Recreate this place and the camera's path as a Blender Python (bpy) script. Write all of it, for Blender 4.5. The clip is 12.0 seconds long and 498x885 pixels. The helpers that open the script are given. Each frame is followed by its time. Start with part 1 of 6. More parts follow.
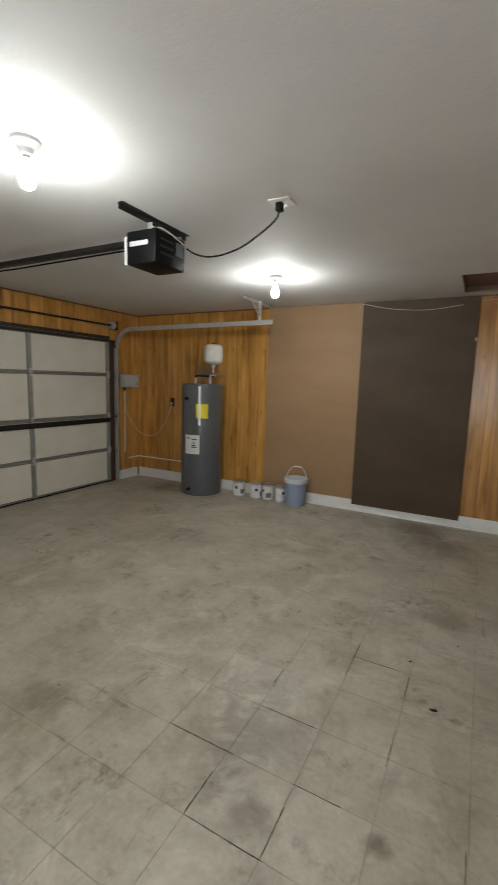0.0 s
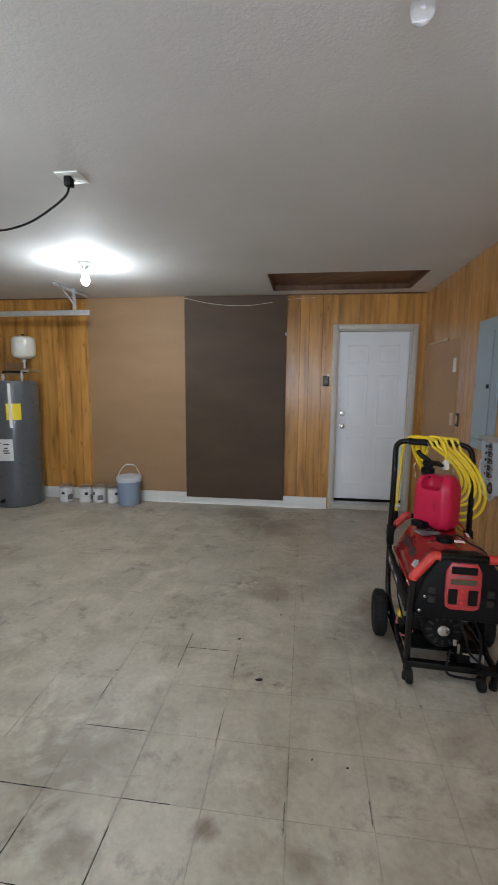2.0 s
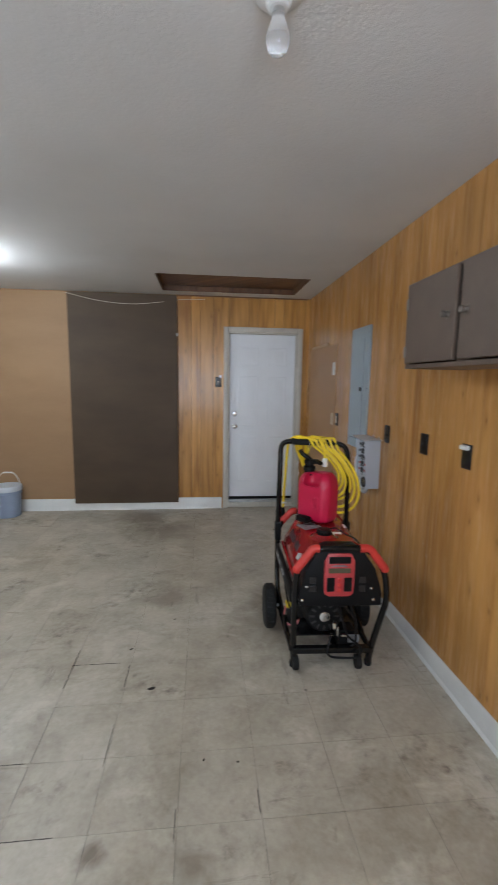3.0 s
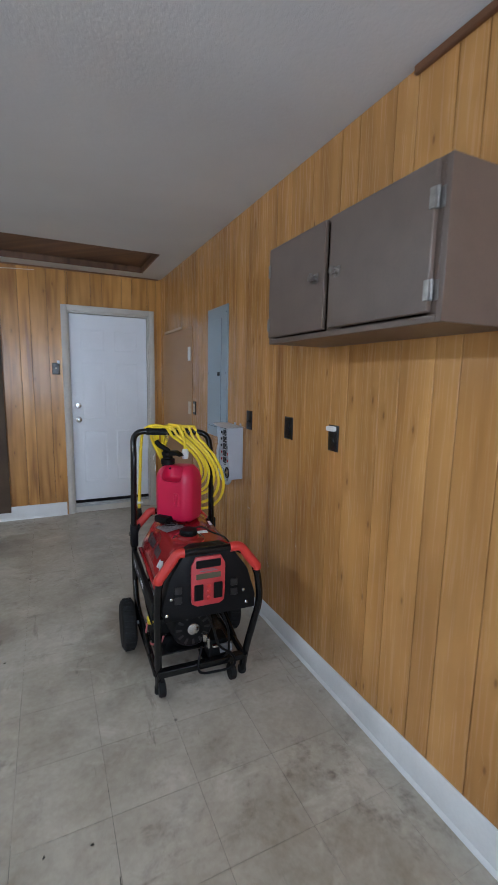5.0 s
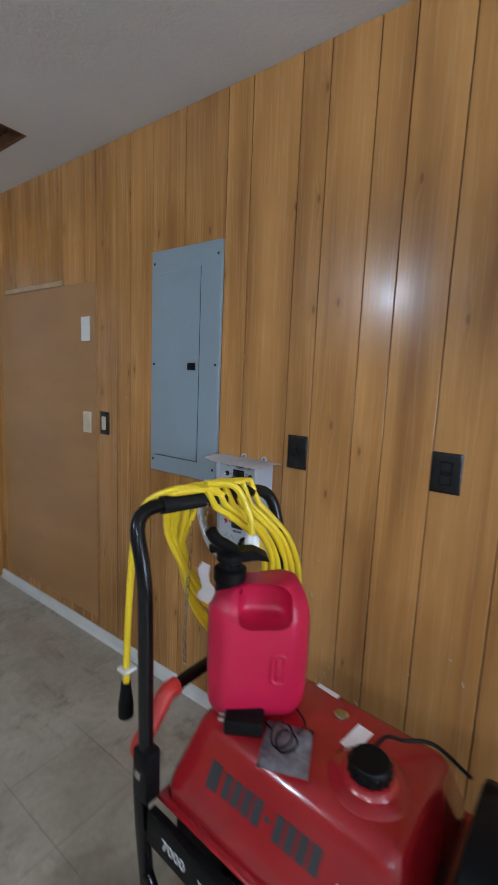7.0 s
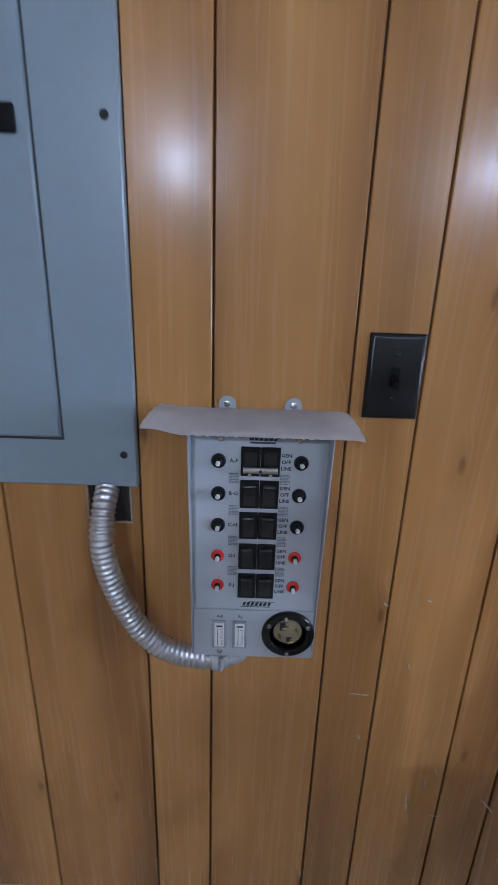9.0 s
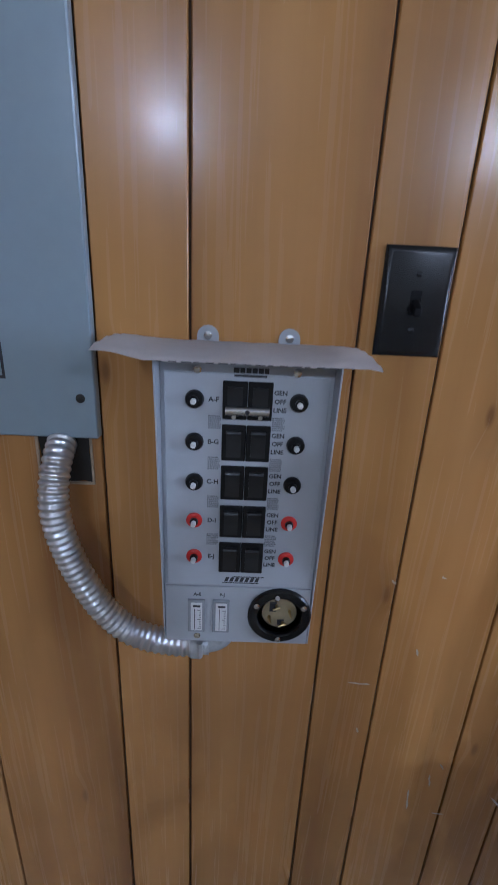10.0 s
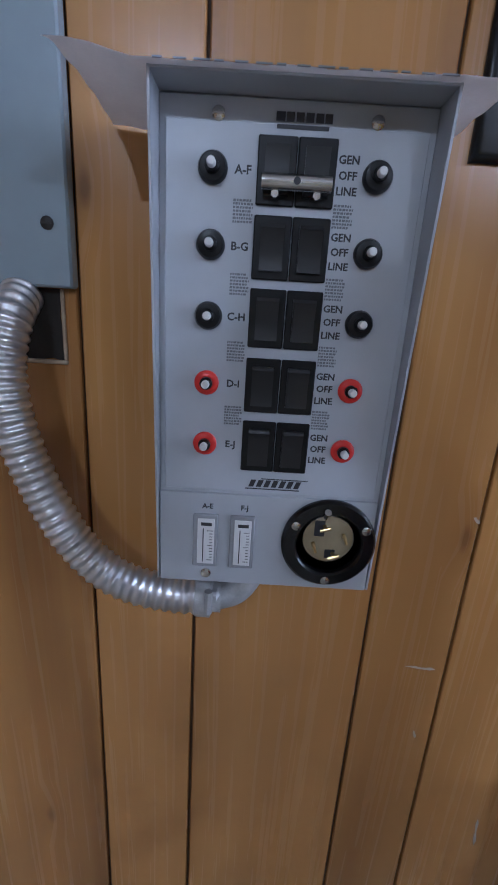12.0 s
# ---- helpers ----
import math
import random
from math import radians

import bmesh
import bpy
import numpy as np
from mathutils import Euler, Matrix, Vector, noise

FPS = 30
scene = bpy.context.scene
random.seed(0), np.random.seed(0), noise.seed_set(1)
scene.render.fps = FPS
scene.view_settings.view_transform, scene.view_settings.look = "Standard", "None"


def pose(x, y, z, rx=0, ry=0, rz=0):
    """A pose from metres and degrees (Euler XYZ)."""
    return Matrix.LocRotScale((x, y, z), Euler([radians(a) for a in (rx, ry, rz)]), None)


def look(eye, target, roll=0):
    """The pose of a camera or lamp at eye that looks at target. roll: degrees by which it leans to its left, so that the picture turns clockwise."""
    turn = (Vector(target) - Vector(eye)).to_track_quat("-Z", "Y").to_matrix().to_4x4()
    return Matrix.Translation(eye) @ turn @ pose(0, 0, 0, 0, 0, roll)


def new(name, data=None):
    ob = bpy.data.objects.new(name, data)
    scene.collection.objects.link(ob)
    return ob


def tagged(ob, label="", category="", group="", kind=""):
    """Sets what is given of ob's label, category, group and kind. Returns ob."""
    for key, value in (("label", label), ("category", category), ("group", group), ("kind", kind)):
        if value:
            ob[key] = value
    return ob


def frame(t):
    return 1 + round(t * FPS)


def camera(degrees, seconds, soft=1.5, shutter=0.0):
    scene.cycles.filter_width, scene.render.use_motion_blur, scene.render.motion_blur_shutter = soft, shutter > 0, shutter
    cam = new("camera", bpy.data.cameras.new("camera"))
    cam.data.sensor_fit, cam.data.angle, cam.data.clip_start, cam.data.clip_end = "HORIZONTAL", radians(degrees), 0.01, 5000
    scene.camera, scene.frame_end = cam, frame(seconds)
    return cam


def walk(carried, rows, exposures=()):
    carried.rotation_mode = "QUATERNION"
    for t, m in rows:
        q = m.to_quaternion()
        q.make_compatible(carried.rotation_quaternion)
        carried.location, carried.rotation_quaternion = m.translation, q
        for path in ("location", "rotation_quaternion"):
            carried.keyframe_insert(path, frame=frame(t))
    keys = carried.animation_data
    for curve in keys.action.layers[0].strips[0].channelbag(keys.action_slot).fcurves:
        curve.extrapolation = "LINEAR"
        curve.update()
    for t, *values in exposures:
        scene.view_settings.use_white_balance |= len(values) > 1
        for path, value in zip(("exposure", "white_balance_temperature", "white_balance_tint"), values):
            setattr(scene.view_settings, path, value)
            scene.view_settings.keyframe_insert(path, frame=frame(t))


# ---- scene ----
cam = camera(60.2, 12.0, shutter=0.4)
PATH = [
    (0, (0.406, 0.677, 1.501), (-0.527, 2.424, 1.221), 1.7),
    (0.5, (0.458, 0.72, 1.48), (-0.232, 2.578, 1.215), 1.5),
    (1, (0.491, 0.748, 1.48), (0.016, 2.672, 1.215), 1.3),
    (1.5, (0.517, 0.762, 1.479), (0.159, 2.711, 1.205), 0.6),
    (2, (0.533, 0.767, 1.472), (0.281, 2.731, 1.19), 0.5),
    (2.5, (0.555, 0.761, 1.481), (0.483, 2.74, 1.196), 0.7),
    (3, (0.598, 0.76, 1.5), (0.809, 2.729, 1.217), 0.9),
    (3.5, (0.65, 0.756, 1.503), (1.187, 2.663, 1.229), 1.0),
    (3.7, (0.673, 0.757, 1.499), (1.333, 2.626, 1.232), 1.2),
    (5.3, (0.668, 1.251, 1.39), (1.624, 2.979, 1.073), 1.0),
    (5.5, (0.566, 1.403, 1.374), (1.7, 3.021, 1.061), 2.4),
    (6, (0.535, 1.78, 1.379), (1.989, 3.119, 1.067), 3.5),
    (6.5, (0.53, 2.318, 1.39), (1.992, 3.644, 1.069), 3.1),
    (7, (0.521, 2.756, 1.408), (2.12, 3.922, 1.119), 2.4),
    (7.5, (0.711, 3.166, 1.389), (2.494, 4.034, 1.127), -0.6),
    (7.7, (0.778, 3.328, 1.352), (2.625, 4.054, 1.1), -0.1),
    (8.4, (0.99, 3.62, 1.291), (2.87, 3.86, 0.86), 1.2),
    (9.3, (1.286, 3.693, 1.216), (3.188, 3.655, 0.598), 2.3),
    (9.5, (1.297, 3.691, 1.195), (3.196, 3.646, 0.569), 2.7),
    (10, (1.31, 3.678, 1.167), (3.199, 3.645, 0.51), 2.7),
    (10.5, (1.34, 3.685, 1.077), (3.219, 3.676, 0.391), 1.9),
    (11, (1.379, 3.694, 0.992), (3.261, 3.672, 0.314), 2.7),
    (11.5, (1.408, 3.703, 0.972), (3.309, 3.685, 0.351), 3.3),
    (12, (1.417, 3.694, 0.981), (3.331, 3.69, 0.399), 3.5),
]
EXPOSURES = [(0, 0.0, 6900, 10), (1.0, 0.14, 6500, 10), (2.5, 0.32, 6200, 11), (3.5, 0.44, 6000, 11), (5.5, 0.36, 5550, 11), (6.2, 0.42, 5550, 10), (6.8, 0.72, 5550, 10),
             (7.5, 0.54, 5550, 10), (9.5, 0.66, 5100, 17), (10.5, 0.33, 5150, 17), (11.0, 0.30, 5200, 17), (12, 0.56, 5200, 18)]
walk(cam, [(t, look(eye, target, roll)) for t, eye, target, roll in PATH], EXPOSURES)

# ---- light: two bare bulbs on the ceiling light a closed garage ----
BULB_GLOW = 960.0
world = bpy.data.worlds.new("world")
world.use_nodes = True
world.node_tree.nodes["Background"].inputs[0].default_value = (0.02, 0.02, 0.022, 1)
world.node_tree.nodes["Background"].inputs[1].default_value = 0.2
scene.world = world

# added lamp: cool light from an assumed, unseen window behind the start of the walk
sky = bpy.data.lights.new("window_daylight", "AREA")
sky.shape, sky.size, sky.size_y, sky.energy, sky.color = "RECTANGLE", 1.86, 1.2, 38.0, (0.80, 0.90, 1.0)
sky_ob = new("window_daylight", sky)
sky_ob.matrix_basis = look((0.35, -0.70, 1.45), (0.35, 2.0, 1.45))

# ---- plan ----
XL, XR, YB, YF, H, Z0 = -4.306, 1.825, 5.785, -0.6, 2.44, -0.015
RIGHT, BACK, LEFT = -90, 0, 90


# ---- materials ----
class Nodes:
    """A small builder of node materials."""

    def __init__(self, name, rough=0.5, metal=0.0, spec=0.5, coat=0.0):
        self.mat = bpy.data.materials.new(name)
        self.mat.use_nodes = True
        self.tree = self.mat.node_tree
        self.bsdf = self.tree.nodes["Principled BSDF"]
        self.set(self.bsdf, "Roughness", rough)
        self.set(self.bsdf, "Metallic", metal)
        self.set(self.bsdf, "Specular IOR Level", spec)
        self.set(self.bsdf, "Coat Weight", coat)

    def set(self, node, key, value):
        if isinstance(value, bpy.types.NodeSocket):
            self.tree.links.new(value, node.inputs[key])
        else:
            node.inputs[key].default_value = value

    def add(self, kind, **inputs):
        node = self.tree.nodes.new("ShaderNode" + kind)
        for key, value in inputs.items():
            self.set(node, int(key[1:]) if key[0] == "i" and key[1:].isdigit() else key.replace("_", " "), value)
        return node

    def math(self, op, a, b=0.0, clamp=False):
        node = self.add("Math", i0=a, i1=b)
        node.operation, node.use_clamp = op, clamp
        return node.outputs[0]

    def place(self, sx=1.0, sy=1.0, sz=1.0, own=True, flat=False):
        """World position scaled, moved by a random step for each object; flat: along a wall in the first axis."""
        pos = self.add("NewGeometry").outputs["Position"]
        sep = self.add("SeparateXYZ", i0=pos)
        rnd = self.add("ObjectInfo").outputs["Random"]
        x, y, z = sep.outputs
        if flat:
            x, y = self.math("ADD", x, y), self.math("MULTIPLY", y, 0.02)
        shift = self.math("MULTIPLY", rnd, 41.0) if own else 0.0
        x = self.math("ADD", self.math("MULTIPLY", x, sx), shift)
        y = self.math("ADD", self.math("MULTIPLY", y, sy), shift)
        z = self.math("ADD", self.math("MULTIPLY", z, sz), shift)
        return self.add("CombineXYZ", i0=x, i1=y, i2=z).outputs[0]

    def noise(self, vec, scale=1.0, detail=3.0, rough=0.55, twist=0.0):
        return self.add("TexNoise", Vector=vec, Scale=scale, Detail=detail, Roughness=rough, Distortion=twist).outputs["Fac"]

    def ramp(self, fac, *stops):
        node = self.add("ValToRGB", Fac=fac)
        els = node.color_ramp.elements
        while len(els) < len(stops):
            els.new(0.5)
        for el, (at, col) in zip(els, stops):
            el.position = at
            el.color = (*col, 1) if isinstance(col, tuple) else (col, col, col, 1)
        return node.outputs["Color"]

    def mix(self, fac, a, b, how="MIX"):
        node = self.tree.nodes.new("ShaderNodeMix")
        node.data_type, node.blend_type = "RGBA", how
        for key, value in ((0, fac), (6, a), (7, b)):
            if isinstance(value, bpy.types.NodeSocket):
                self.tree.links.new(value, node.inputs[key])
            else:
                node.inputs[key].default_value = (*value, 1) if isinstance(value, tuple) else value
        return node.outputs[2]

    def bump(self, height, strength=0.2, dist=0.002):
        self.set(self.bsdf, "Normal", self.add("Bump", Height=height, Strength=strength, Distance=dist).outputs[0])

    def color(self, value):
        self.set(self.bsdf, "Base Color", (*value, 1) if isinstance(value, tuple) else value)
        return self


def plain(name, col, rough=0.5, metal=0.0, vary=0.12, scale=9.0, grain=0.0, coat=0.0, spec=0.5):
    """Paint, plastic or metal with faint blotches, scuffs in the gloss and a fine grain."""
    n = Nodes(name, rough, metal, spec, coat)
    pos = n.place()
    big = n.noise(pos, scale, 4)
    fine = n.noise(pos, scale * 14, 2)
    dark = tuple(c * (1 - vary) for c in col)
    light = tuple(min(1.0, c * (1 + vary * 0.6)) for c in col)
    n.color(n.mix(0.25, n.ramp(big, (0.3, dark), (0.7, light)), n.ramp(fine, (0.35, dark), (0.65, light))))
    n.set(n.bsdf, "Roughness", n.math("ADD", n.math("MULTIPLY", fine, 0.04), max(0.03, rough - 0.02), True))
    if grain:
        n.bump(n.noise(pos, scale * 30, 2), grain, 0.001)
    return n.mat


def wood_panel(name, light, mid, dark, knot_share=0.5, gloss=0.3, own=True, grain=16.0, spread=(0.28, 0.44, 0.62), rise=0.75):
    """Varnished knotty pine panelling: long upright grain, knots and boards of uneven tone."""
    n = Nodes(name, gloss, spec=0.32, coat=0.20)
    n.set(n.bsdf, "Coat Roughness", 0.17)
    warp = n.noise(n.place(2.4, 1, 0.55, flat=True, own=own), 1.0, 1)
    base = n.place(1, 1, 1, flat=True, own=own)
    sep = n.add("SeparateXYZ", i0=base)
    u0, z0 = sep.outputs[0], sep.outputs[2]
    knot_vec = n.add("CombineXYZ", i0=n.math("MULTIPLY", u0, 7.0), i1=n.math("MULTIPLY", z0, 2.6), i2=0.0).outputs[0]
    cells = n.add("TexVoronoi", Vector=knot_vec, Scale=1.0, Randomness=0.5)
    cells.voronoi_dimensions = "2D"
    pick = n.math("GREATER_THAN", n.add("SeparateXYZ", i0=cells.outputs["Color"]).outputs[0], 1 - knot_share)
    core = n.math("MULTIPLY", n.ramp(cells.outputs["Distance"], (0.018, 1.0), (0.05, 0.0)), pick)
    halo = n.math("MULTIPLY", n.ramp(cells.outputs["Distance"], (0.03, 1.0), (0.17, 0.0)), pick)
    # the grain runs up the board and bows round the knots
    u = n.math("ADD", n.math("ADD", u0, n.math("MULTIPLY", warp, 0.09)), n.math("MULTIPLY", halo, 0.012))
    long_vec = n.add("CombineXYZ", i0=n.math("MULTIPLY", u, grain), i1=sep.outputs[1], i2=n.math("MULTIPLY", z0, rise)).outputs[0]
    ring_vec = n.add("CombineXYZ", i0=n.math("MULTIPLY", u, grain * 3.2), i1=sep.outputs[1], i2=n.math("MULTIPLY", z0, 0.6)).outputs[0]
    fine_vec = n.add("CombineXYZ", i0=n.math("MULTIPLY", u, 150.0), i1=sep.outputs[1], i2=n.math("MULTIPLY", z0, 3.0)).outputs[0]
    broad = n.noise(long_vec, 1.0, 2, 0.5)
    rings = n.noise(ring_vec, 1.0, 2, 0.5)
    fine = n.noise(fine_vec, 1.0, 2, 0.6)
    tone = n.math("ADD", n.math("MULTIPLY", broad, 0.76), n.math("ADD", n.math("MULTIPLY", rings, 0.17), n.math("MULTIPLY", fine, 0.07)))
    col = n.ramp(tone, (spread[0], dark), (spread[1], mid), (spread[2], light))
    col = n.mix(n.math("MULTIPLY", halo, 0.34), col, dark)
    col = n.mix(n.math("MULTIPLY", core, 0.6), col, tuple(c * 0.45 for c in dark))
    board = n.add("ObjectInfo").outputs["Random"]
    col = n.mix(0.5, col, n.mix(1.0, col, n.ramp(board, (0.0, (0.74, 0.70, 0.66)), (1.0, (1.12, 1.1, 1.06))), "MULTIPLY"))
    cloud = n.noise(n.place(3.2, 3.2, 1.5, own=False, flat=True), 1.0, 4, 0.6, 0.3)
    col = n.mix(0.6, col, n.mix(1.0, col, n.ramp(cloud, (0.32, (0.74, 0.72, 0.70)), (0.68, (1.16, 1.15, 1.13))), "MULTIPLY"))
    # small pale chips in the varnish
    chips = n.add("TexVoronoi", Vector=n.place(9, 9, 5.5, own=False), Scale=1.0)
    few = n.math("GREATER_THAN", n.add("SeparateXYZ", i0=chips.outputs["Color"]).outputs[1], 0.74)
    col = n.mix(n.math("MULTIPLY", n.math("MULTIPLY", n.ramp(chips.outputs["Distance"], (0.02, 1.0), (0.042, 0.0)), few), 0.7), col, (0.62, 0.52, 0.40))
    n.color(col)
    n.set(n.bsdf, "Roughness", n.math("ADD", n.math("MULTIPLY", fine, 0.05), gloss - 0.025))
    n.bump(n.math("ADD", n.math("MULTIPLY", fine, 0.2), rings), 0.05, 0.001)
    return n.mat


# old stains on the floor: x, y, radius, strength
STAINS = [(-0.36, 2.17, 0.36, 0.5), (-1.275, 1.86, 0.17, 0.55), (0.238, 1.983, 0.06, 0.75), (0.2, 4.99, 0.4, 0.5), (-3.45, 5.38, 0.3, 0.7), (-0.07, 5.5, 0.4, 0.6),
          (0.38, 3.63, 0.22, 0.45), (-0.18, 1.85, 0.11, 0.55), (1.06, 3.3, 0.4, 0.5), (1.07, 3.66, 0.2, 0.5), (0.56, 1.92, 0.09, 0.55), (-2.2, 3.9, 0.5, 0.3)]


def floor_mat(name, joints=False):
    """Worn, stained beige vinyl floor tiles."""
    n = Nodes(name, 0.45)
    pos = n.place(own=False)
    own = n.place()
    large = n.noise(pos, 0.8, 5, 0.6, 0.4)
    mid = n.noise(pos, 3.4, 6, 0.7, 0.25)
    fine = n.noise(own, 42, 4, 0.6)
    col = n.ramp(mid, (0.30, (0.205, 0.168, 0.118)), (0.45, (0.365, 0.325, 0.25)), (0.64, (0.53, 0.485, 0.395)))
    col = n.mix(0.4, col, n.ramp(large, (0.34, (0.20, 0.158, 0.108)), (0.47, (0.38, 0.34, 0.27)), (0.62, (0.49, 0.455, 0.39))))
    col = n.mix(0.22, col, n.ramp(fine, (0.3, (0.24, 0.21, 0.17)), (0.65, (0.47, 0.435, 0.37))))
    blot = n.math("MULTIPLY", n.ramp(n.noise(pos, 2.1, 6, 0.75, 0.3), (0.53, 0.0), (0.68, 1.0)), n.ramp(n.noise(pos, 13, 5, 0.7), (0.45, 0.0), (0.60, 1.0)))
    col = n.mix(n.math("MULTIPLY", blot, 0.85), col, (0.10, 0.078, 0.055))
    for cx, cy, rr, amount in STAINS:
        off = n.add("VectorMath", i0=pos, i1=(cx, cy, Z0))
        off.operation = "DISTANCE"
        near = n.math("ADD", off.outputs["Value"], n.math("MULTIPLY", n.math("SUBTRACT", n.noise(pos, 3.2 / rr ** 0.5, 4, 0.6, 0.8), 0.5), rr * 1.6))
        col = n.mix(n.math("MULTIPLY", n.ramp(near, (rr * 0.25, 1.0), (rr, 0.0)), amount), col, (0.12, 0.085, 0.055))
    grit = n.add("TexVoronoi", Vector=pos, Scale=5.5)
    spot = n.math("MULTIPLY", n.ramp(grit.outputs["Distance"], (0.02, 1.0), (0.055, 0.0)), n.math("GREATER_THAN", n.add("SeparateXYZ", i0=grit.outputs["Color"]).outputs[1], 0.6))
    col = n.mix(n.math("MULTIPLY", spot, 0.75), col, (0.06, 0.048, 0.038))
    # short dark scrapes in two directions, and pale worn patches
    for sx, sy, off in ((2.2, 15.0, 0.0), (13.0, 2.6, 7.3)):
        vec = n.add("VectorMath", i0=n.place(sx, sy, 1.0, own=False), i1=(off, off, 0.0)).outputs[0]
        scrape = n.math("MULTIPLY", n.ramp(n.noise(vec, 1.0, 5, 0.7, 0.5), (0.615, 0.0), (0.68, 1.0)), n.ramp(n.noise(pos, 1.6, 2), (0.42, 0.0), (0.58, 1.0)))
        col = n.mix(n.math("MULTIPLY", scrape, 0.42), col, (0.085, 0.065, 0.046))
    worn = n.ramp(n.noise(pos, 2.6, 5, 0.7, 0.6), (0.54, 0.0), (0.66, 1.0))
    col = n.mix(n.math("MULTIPLY", worn, 0.35), col, (0.66, 0.61, 0.51))
    tone = n.add("ObjectInfo").outputs["Random"]
    col = n.mix(0.28, col, n.mix(1.0, col, n.ramp(tone, (0.0, (0.84, 0.83, 0.82)), (1.0, (1.1, 1.1, 1.1))), "MULTIPLY"))
    n.color(col)
    n.set(n.bsdf, "Roughness", n.math("ADD", n.math("MULTIPLY", mid, 0.3), 0.30))
    n.bump(n.math("ADD", n.math("MULTIPLY", fine, 0.3), mid), 0.12, 0.002)
    return n.mat


def ceiling_mat():
    n = Nodes("ceiling_paint", 0.75)
    pos = n.place(own=False)
    n.color(n.ramp(n.noise(pos, 1.3, 4), (0.3, (0.60, 0.59, 0.575)), (0.7, (0.67, 0.66, 0.645))))
    peel = n.math("ADD", n.noise(pos, 85, 3, 0.6), n.math("MULTIPLY", n.noise(pos, 34, 3), 0.8))
    n.bump(n.ramp(peel, (0.75, 0.0), (1.15, 1.0)), 0.13, 0.003)
    return n.mat


def hardboard(name, light, dark, rough=0.5):
    n = Nodes(name, rough, spec=0.25)
    pos = n.place(own=False)
    big = n.noise(n.place(1.6, 1.6, 4.5, own=False), 1.0, 4)
    fib = n.noise(pos, 120, 3)
    col = n.mix(0.3, n.ramp(big, (0.3, dark), (0.68, light)), n.ramp(fib, (0.3, dark), (0.7, light)))
    scuff = n.ramp(n.noise(pos, 6, 6, 0.8), (0.66, 0.0), (0.78, 1.0))
    n.color(n.mix(n.math("MULTIPLY", scuff, 0.25), col, tuple(min(1, c * 1.5) for c in light)))
    n.bump(fib, 0.1, 0.001)
    return n.mat


def glow(name, col, strength):
    n = Nodes(name, 0.3)
    n.set(n.bsdf, "Emission Color", (*col, 1))
    n.set(n.bsdf, "Emission Strength", strength)
    n.color((0.9, 0.9, 0.9))
    return n.mat


def glass(name):
    n = Nodes(name, 0.12)
    n.color((0.9, 0.9, 0.9))
    n.set(n.bsdf, "Transmission Weight", 0.55)
    n.set(n.bsdf, "Subsurface Weight", 0.0)
    return n.mat


PANE = glass("window_glass")
PANE.node_tree.nodes["Principled BSDF"].inputs["Transmission Weight"].default_value = 1.0
PANE.node_tree.nodes["Principled BSDF"].inputs["Roughness"].default_value = 0.0
PINE = wood_panel("pine_panelling", (0.56, 0.298, 0.098), (0.455, 0.230, 0.072), (0.285, 0.132, 0.041), 0.30, 0.27, grain=10.0, spread=(0.28, 0.46, 0.65))
PINE_BACK = wood_panel("knotty_pine_panelling", (0.60, 0.315, 0.085), (0.47, 0.232, 0.055), (0.27, 0.118, 0.029), 0.6, 0.32, grain=15.0, spread=(0.31, 0.46, 0.62), rise=1.4)
GROOVE = plain("groove_dark", (0.06, 0.03, 0.014), 0.7)
TRIM_WOOD = plain("stained_trim", (0.16, 0.07, 0.03), 0.45, vary=0.3)
HATCH = wood_panel("dark_hatch_board", (0.17, 0.085, 0.042), (0.125, 0.06, 0.03), (0.075, 0.034, 0.018), 0.1, 0.5)
TAN = hardboard("tan_hardboard", (0.335, 0.21, 0.115), (0.28, 0.17, 0.09), 0.6)
BROWN = hardboard("dark_brown_hardboard", (0.086, 0.058, 0.036), (0.06, 0.039, 0.024), 0.6)
SHEET = hardboard("brown_wall_sheet", (0.42, 0.225, 0.085), (0.33, 0.172, 0.064), 0.35)
TILE = floor_mat("floor_tile")
def joint_mat():
    """Joints between the tiles: filled in most places, dark and open in some."""
    n = Nodes("tile_joint", 0.8)
    pos = n.place(own=False)
    n.color(n.ramp(n.noise(pos, 1.9, 4, 0.65), (0.47, (0.27, 0.235, 0.18)), (0.57, (0.028, 0.022, 0.016))))
    return n.mat


SLAB = joint_mat()
CEIL = ceiling_mat()
WHITE = plain("white_trim_paint", (0.66, 0.66, 0.64), 0.4, vary=0.1, scale=6)
DOORW = plain("white_door_paint", (0.78, 0.81, 0.85), 0.35, vary=0.04, scale=5)
CASING = plain("casing_paint", (0.56, 0.53, 0.47), 0.45, vary=0.12)
CREAM = plain("cream_garage_panel", (0.66, 0.64, 0.55), 0.55, vary=0.06, scale=4)
GALV = plain("galvanised_steel", (0.50, 0.51, 0.51), 0.42, 0.5, vary=0.2, scale=20)
GREYSTEEL = plain("grey_door_frame", (0.30, 0.30, 0.28), 0.5, 0.3, vary=0.18)
DARKSTEEL = plain("dark_steel", (0.028, 0.026, 0.024), 0.45, 0.4, vary=0.25)
BLACK = plain("black_plastic", (0.006, 0.006, 0.0065), 0.48, vary=0.2, spec=0.14)
GLOSSBLACK = plain("gloss_black_paint", (0.005, 0.005, 0.0055), 0.2, vary=0.2, scale=14, spec=0.4)
RUBBER = plain("black_rubber", (0.011, 0.011, 0.011), 0.7, vary=0.25, scale=25, grain=0.3, spec=0.2)
